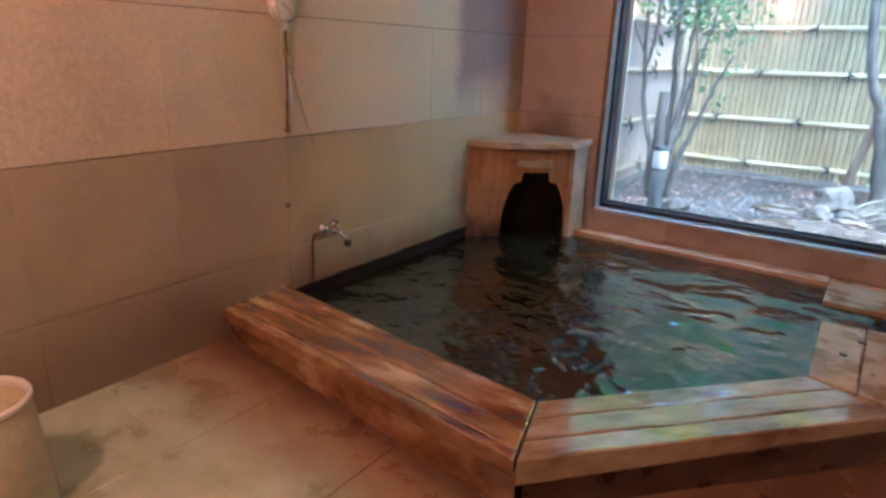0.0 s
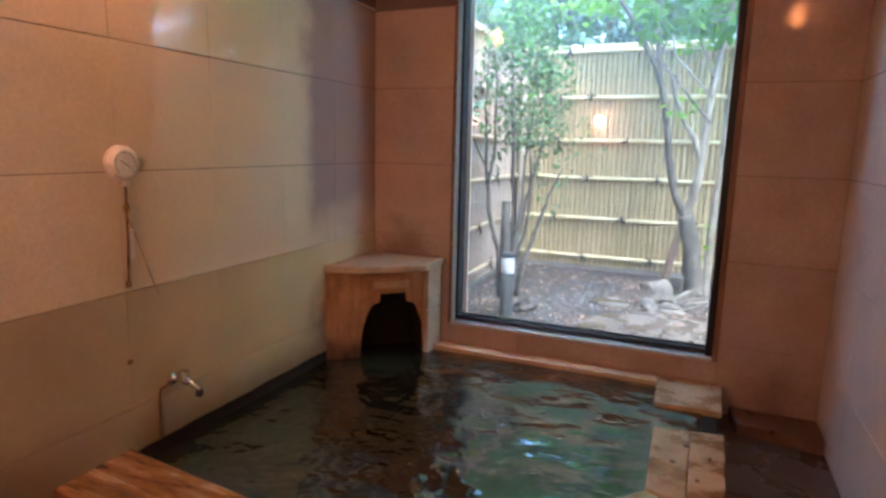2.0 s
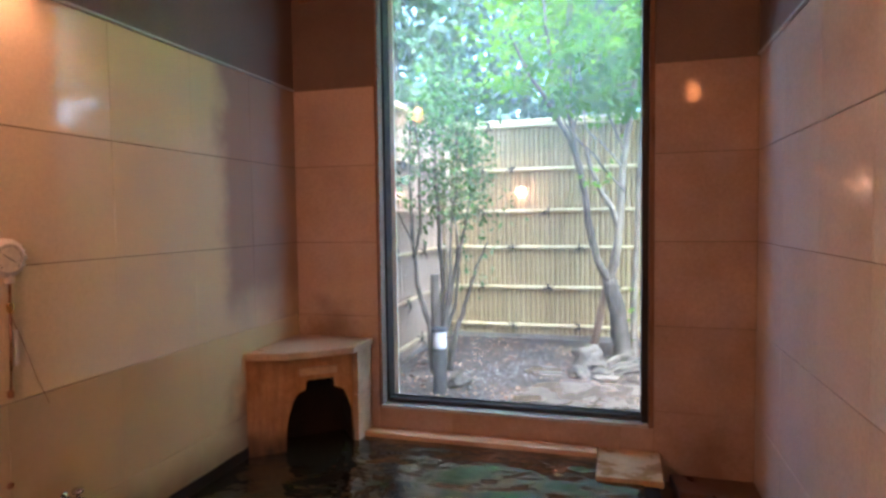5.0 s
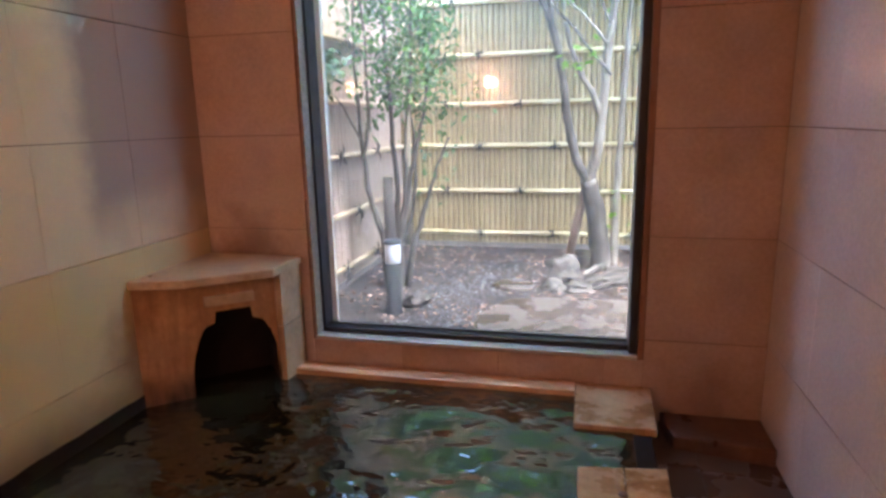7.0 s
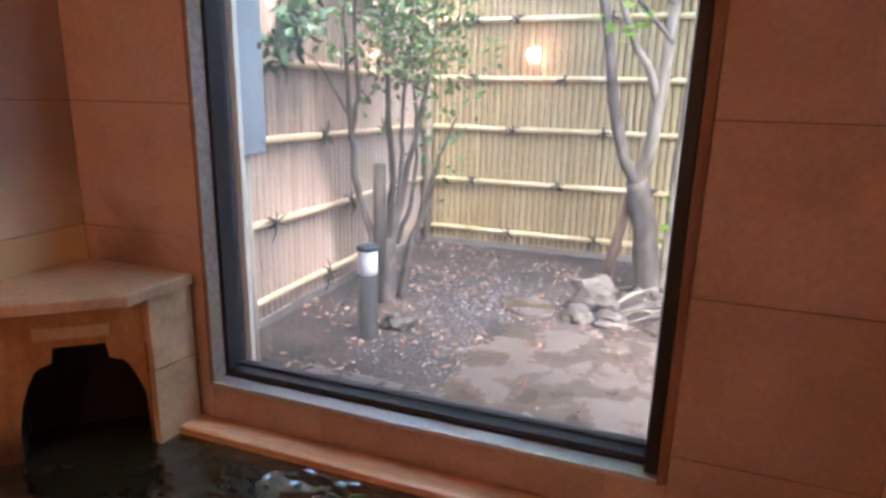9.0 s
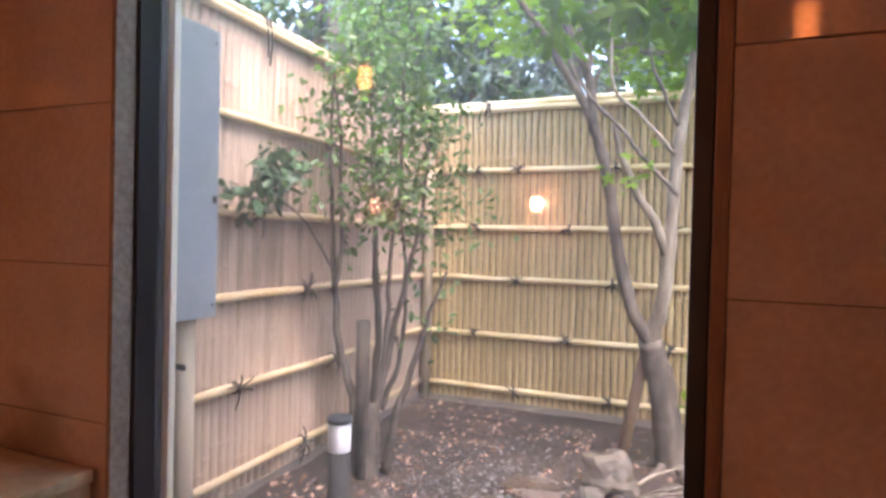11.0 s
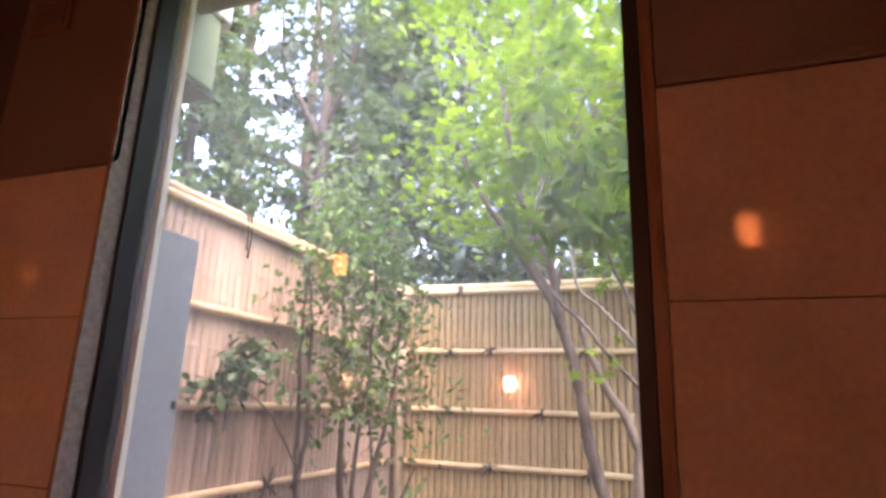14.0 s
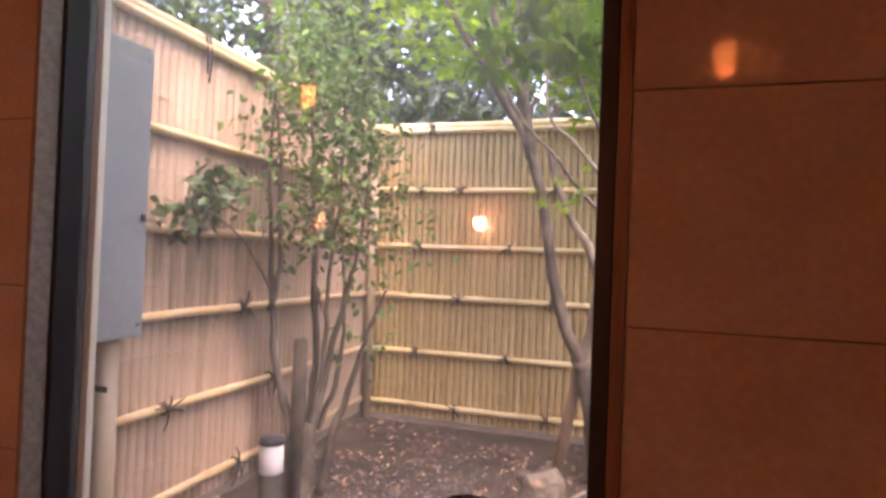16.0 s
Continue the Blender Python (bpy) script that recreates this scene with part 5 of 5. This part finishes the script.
for i, (h, needle) in enumerate(((11, True), (9, False), (13, True))):
    v, f = woodland_mesh(60 + i, h, needle)
    me = bpy.data.meshes.new("crown")
    me.from_pydata(v, [], f)
    me.materials.append(CEDAR_LEAF if needle else FAR_LEAF)
    FAR.append((h, needle, me))
SITES = [(-3.4, 11.5, 1), (-1.2, 13.0, 0), (1.0, 12.0, 1), (2.9, 13.5, 0), (-5.6, 14.0, 2), (-2.6, 17.0, 2), (0.3, 18.0, 1), (4.8, 17.0, 2), (-7.5, 19.0, 0), (-0.9, 23.0, 2), (2.6, 22.0, 0), (6.8, 22.0, 1), (-10, 25.0, 2), (-5.2, 21.0, 1), (-8.6, 17.5, 2), (9, 26.0, 2), (-6.5, 10.0, 1), (5.5, 11.5, 1), (7.5, 14.0, 0), (4.0, 10.5, 1), (-2.4, 12.6, 0), (10.5, 15.0, 2)]
for x, y, k in SITES:
    h, needle, me = FAR[k]
    t = thing("woodland_tree", (x, y, GZ), "tall dark conifer standing in woodland behind the fence" if needle else "leafy woodland tree behind the bamboo fence", "tree", "woodland trees")
    lean = rng.uniform(-0.4, 0.4)
    part("trunk", limb([(x, y, GZ - 0.2), (x + lean * 0.3, y, h * 0.35), (x + lean, y, h * 0.9)], 0.17, 0.04, rng, 0.02, 5, 9), FAR_BARK, t, smooth=True)
    ob = new("crown", me)
    ob.parent = t
    ob.rotation_euler = (0, 0, rng.uniform(0, 6.28))
    s = rng.uniform(0.85, 1.15)
    ob.scale = (s, s, s)

# a bare-limbed dark tree against the sky
t = thing("woodland_tree", (-4.7, 11.0, GZ), "dark forked broadleaf tree against the bright sky", "tree", "woodland trees")
part("trunk", limb([(-4.75, 11.0, GZ - 0.2), (-4.6, 11.0, 3.0), (-4.63, 11.0, 5.7), (-4.62, 11.0, 7.0), (-4.66, 11.0, 9.4)], 0.17, 0.05, rng, 0.02, 6, 10), FAR_BARK, t, smooth=True)
tips = []
for run in (((-4.63, 11.0, 5.6), (-5.0, 10.9, 6.3), (-5.45, 10.8, 7.1), (-5.6, 10.8, 8.3)), ((-4.62, 11.0, 6.0), (-4.3, 11.0, 6.7), (-4.0, 11.0, 7.8), (-3.9, 11.0, 9.0)),
            ((-4.63, 11.0, 7.2), (-4.9, 11.0, 7.8), (-5.05, 11.0, 8.9)), ((-4.6, 11.0, 4.8), (-5.2, 10.9, 5.3), (-6.0, 10.8, 5.5)), ((-4.6, 11.0, 5.0), (-4.0, 11.1, 5.5), (-3.3, 11.1, 5.7))):
    part("limb", limb(run, 0.075, 0.025, rng, 0.02, 5, 8), FAR_BARK, t, smooth=True)
    tips += [run[-1], run[-2], tuple((a + b) / 2 for a, b in zip(run[-1], run[-2]))]
spots = [tuple(c + rng.gauss(0, 0.38) for c in rng.choice(tips)) for _ in range(700)]
v, f = leaves(spots, 0.16, MAPLE5, rng, 0.5, 0.5)
mesh_part("crown", v, f, FAR_LEAF, t)

# tall bare trunks with thin drooping foliage at the wood's edge
for x, y, h, r in ((-6.5, 11.1, 11.0, 0.20), (-5.9, 12.4, 12.0, 0.16), (-3.2, 13.4, 11.0, 0.15), (-0.6, 12.8, 10.0, 0.13)):
    t = thing("woodland_tree", (x, y, GZ), "tall bare-trunked conifer with thin drooping branches", "tree", "woodland trees")
    part("trunk", limb([(x, y, GZ - 0.2), (x + 0.08, y, h * 0.3), (x - 0.05, y, h * 0.6), (x, y, h)], r, r * 0.4, rng, 0.02, 6, 10), RED_BARK, t, "reddish-brown straight trunk", True)
    spots, bm = [], bmesh.new()
    for k in range(26):
        z, a, L = rng.uniform(2.6, h * 0.95), rng.uniform(0, 6.28), rng.uniform(0.8, 1.9)
        run = [(x, y, z), (x + 0.5 * L * math.cos(a), y + 0.5 * L * math.sin(a), z + 0.06), (x + L * math.cos(a), y + L * math.sin(a), z - 0.28)]
        limb(run, 0.022, 0.006, rng, 0.01, 4, 6, bm)
        for _ in range(34):
            u = rng.uniform(0.35, 1.05)
            spots.append((x + u * L * math.cos(a) + rng.gauss(0, 0.09), y + u * L * math.sin(a) + rng.gauss(0, 0.09), z + 0.06 - 0.34 * u * u - abs(rng.gauss(0, 0.10))))
    part("branches", bm, FAR_BARK, t, smooth=True)
    v, f = leaves(spots, 0.17, SPRAY, rng, 1.0, 0.4, 0.3)
    mesh_part("crown", v, f, CEDAR_LEAF, t)

# ---- stone slabs of the walls and floor ----
MESHES = {}


def tile_mesh(dx, dy, dz, material, bevel=0.0007):
    key = (round(dx, 3), round(dy, 3), round(dz, 3), material.name)
    if key not in MESHES:
        bm = box(-dx / 2, dx / 2, -dy / 2, dy / 2, -dz / 2, dz / 2)
        bmesh.ops.bevel(bm, geom=bm.edges[:], offset=bevel, segments=1, affect="EDGES")
        me = bpy.data.meshes.new("tile")
        bm.to_mesh(me)
        bm.free()
        me.materials.append(material)
        MESHES[key] = me
    return MESHES[key]


GAP = 0.003


def clad(wall, axis, plane, inward, a_cuts, z_cuts, skip=None):
    """Slabs over a wall: axis is the way the wall runs, plane its face, inward the side it faces."""
    for a0, a1 in zip(a_cuts, a_cuts[1:]):
        for z0, z1 in zip(z_cuts, z_cuts[1:]):
            if skip and skip((a0 + a1) / 2, (z0 + z1) / 2):
                continue
            low = wall is wall_west and z1 < 0.75
            w, h = a1 - a0 - (0.0004 if low else 0.0009), z1 - z0 - (0.0016 if z1 < 0.3 else GAP)
            mat = (TILE_LOW if low else TILE) if wall is wall_west else (TILE_CORNER_LIT if a1 < -0.8 else TILE_NORTH_DIM) if wall is wall_north else TILE_EAST_LIT if wall is wall_east else TILE
            me = tile_mesh(T, w, h, mat) if axis == "y" else tile_mesh(w, T, h, mat)
            ob = new("tile", me)
            ob.parent = wall
            c = plane - inward * T / 2
            j = rng.uniform(-0.0006, 0.0006)
            ob.location = (c + j, (a0 + a1) / 2, (z0 + z1) / 2) if axis == "y" else ((a0 + a1) / 2, c + j, (z0 + z1) / 2)


cuts_y = [YB, 0.41, 0.866, 1.322, 1.779, 2.236, 2.692, 3.149, 3.606, YW]
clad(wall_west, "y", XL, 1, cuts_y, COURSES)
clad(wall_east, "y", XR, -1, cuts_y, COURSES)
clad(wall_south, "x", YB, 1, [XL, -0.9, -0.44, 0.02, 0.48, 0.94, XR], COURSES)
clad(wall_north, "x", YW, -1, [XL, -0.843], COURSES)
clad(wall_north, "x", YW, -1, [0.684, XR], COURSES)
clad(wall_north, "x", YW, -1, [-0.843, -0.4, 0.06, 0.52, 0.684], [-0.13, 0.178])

bm = box(XL - 0.1, XR + 0.1, YB - 0.1, YW + 0.05, -0.16, -0.0035)
floor = tagged(part("floor", bm, FLOOR_JOINT), "stone-paved bath floor, rust-stained beside the pool", "floor", kind="structure")
SLOPE = 0.045
floor.rotation_euler = (0, math.atan(SLOPE), 0)
floor.location = (0, 0, -SLOPE * 1.36)
fx = [XL, -0.93, -0.48, -0.03, 0.42, 0.87, XR + 0.03]
fy = [YB, 0.55, 1.0, 1.45, 1.90, 2.35, 2.8, 3.25, 3.7, YW]
for a0, a1 in zip(fx, fx[1:]):
    for b0, b1 in zip(fy, fy[1:]):
        cx, cy = (a0 + a1) / 2, (b0 + b1) / 2
        if cy > 2.3 and cx < 0.3:
            continue
        ob = new("tile", tile_mesh(a1 - a0 - 0.0016, b1 - b0 - 0.0016, 0.022, FLOOR_STONE, 0.0015))
        ob.parent = floor
        ob.location = (cx, cy, -0.0115 + rng.uniform(-0.001, 0.001))
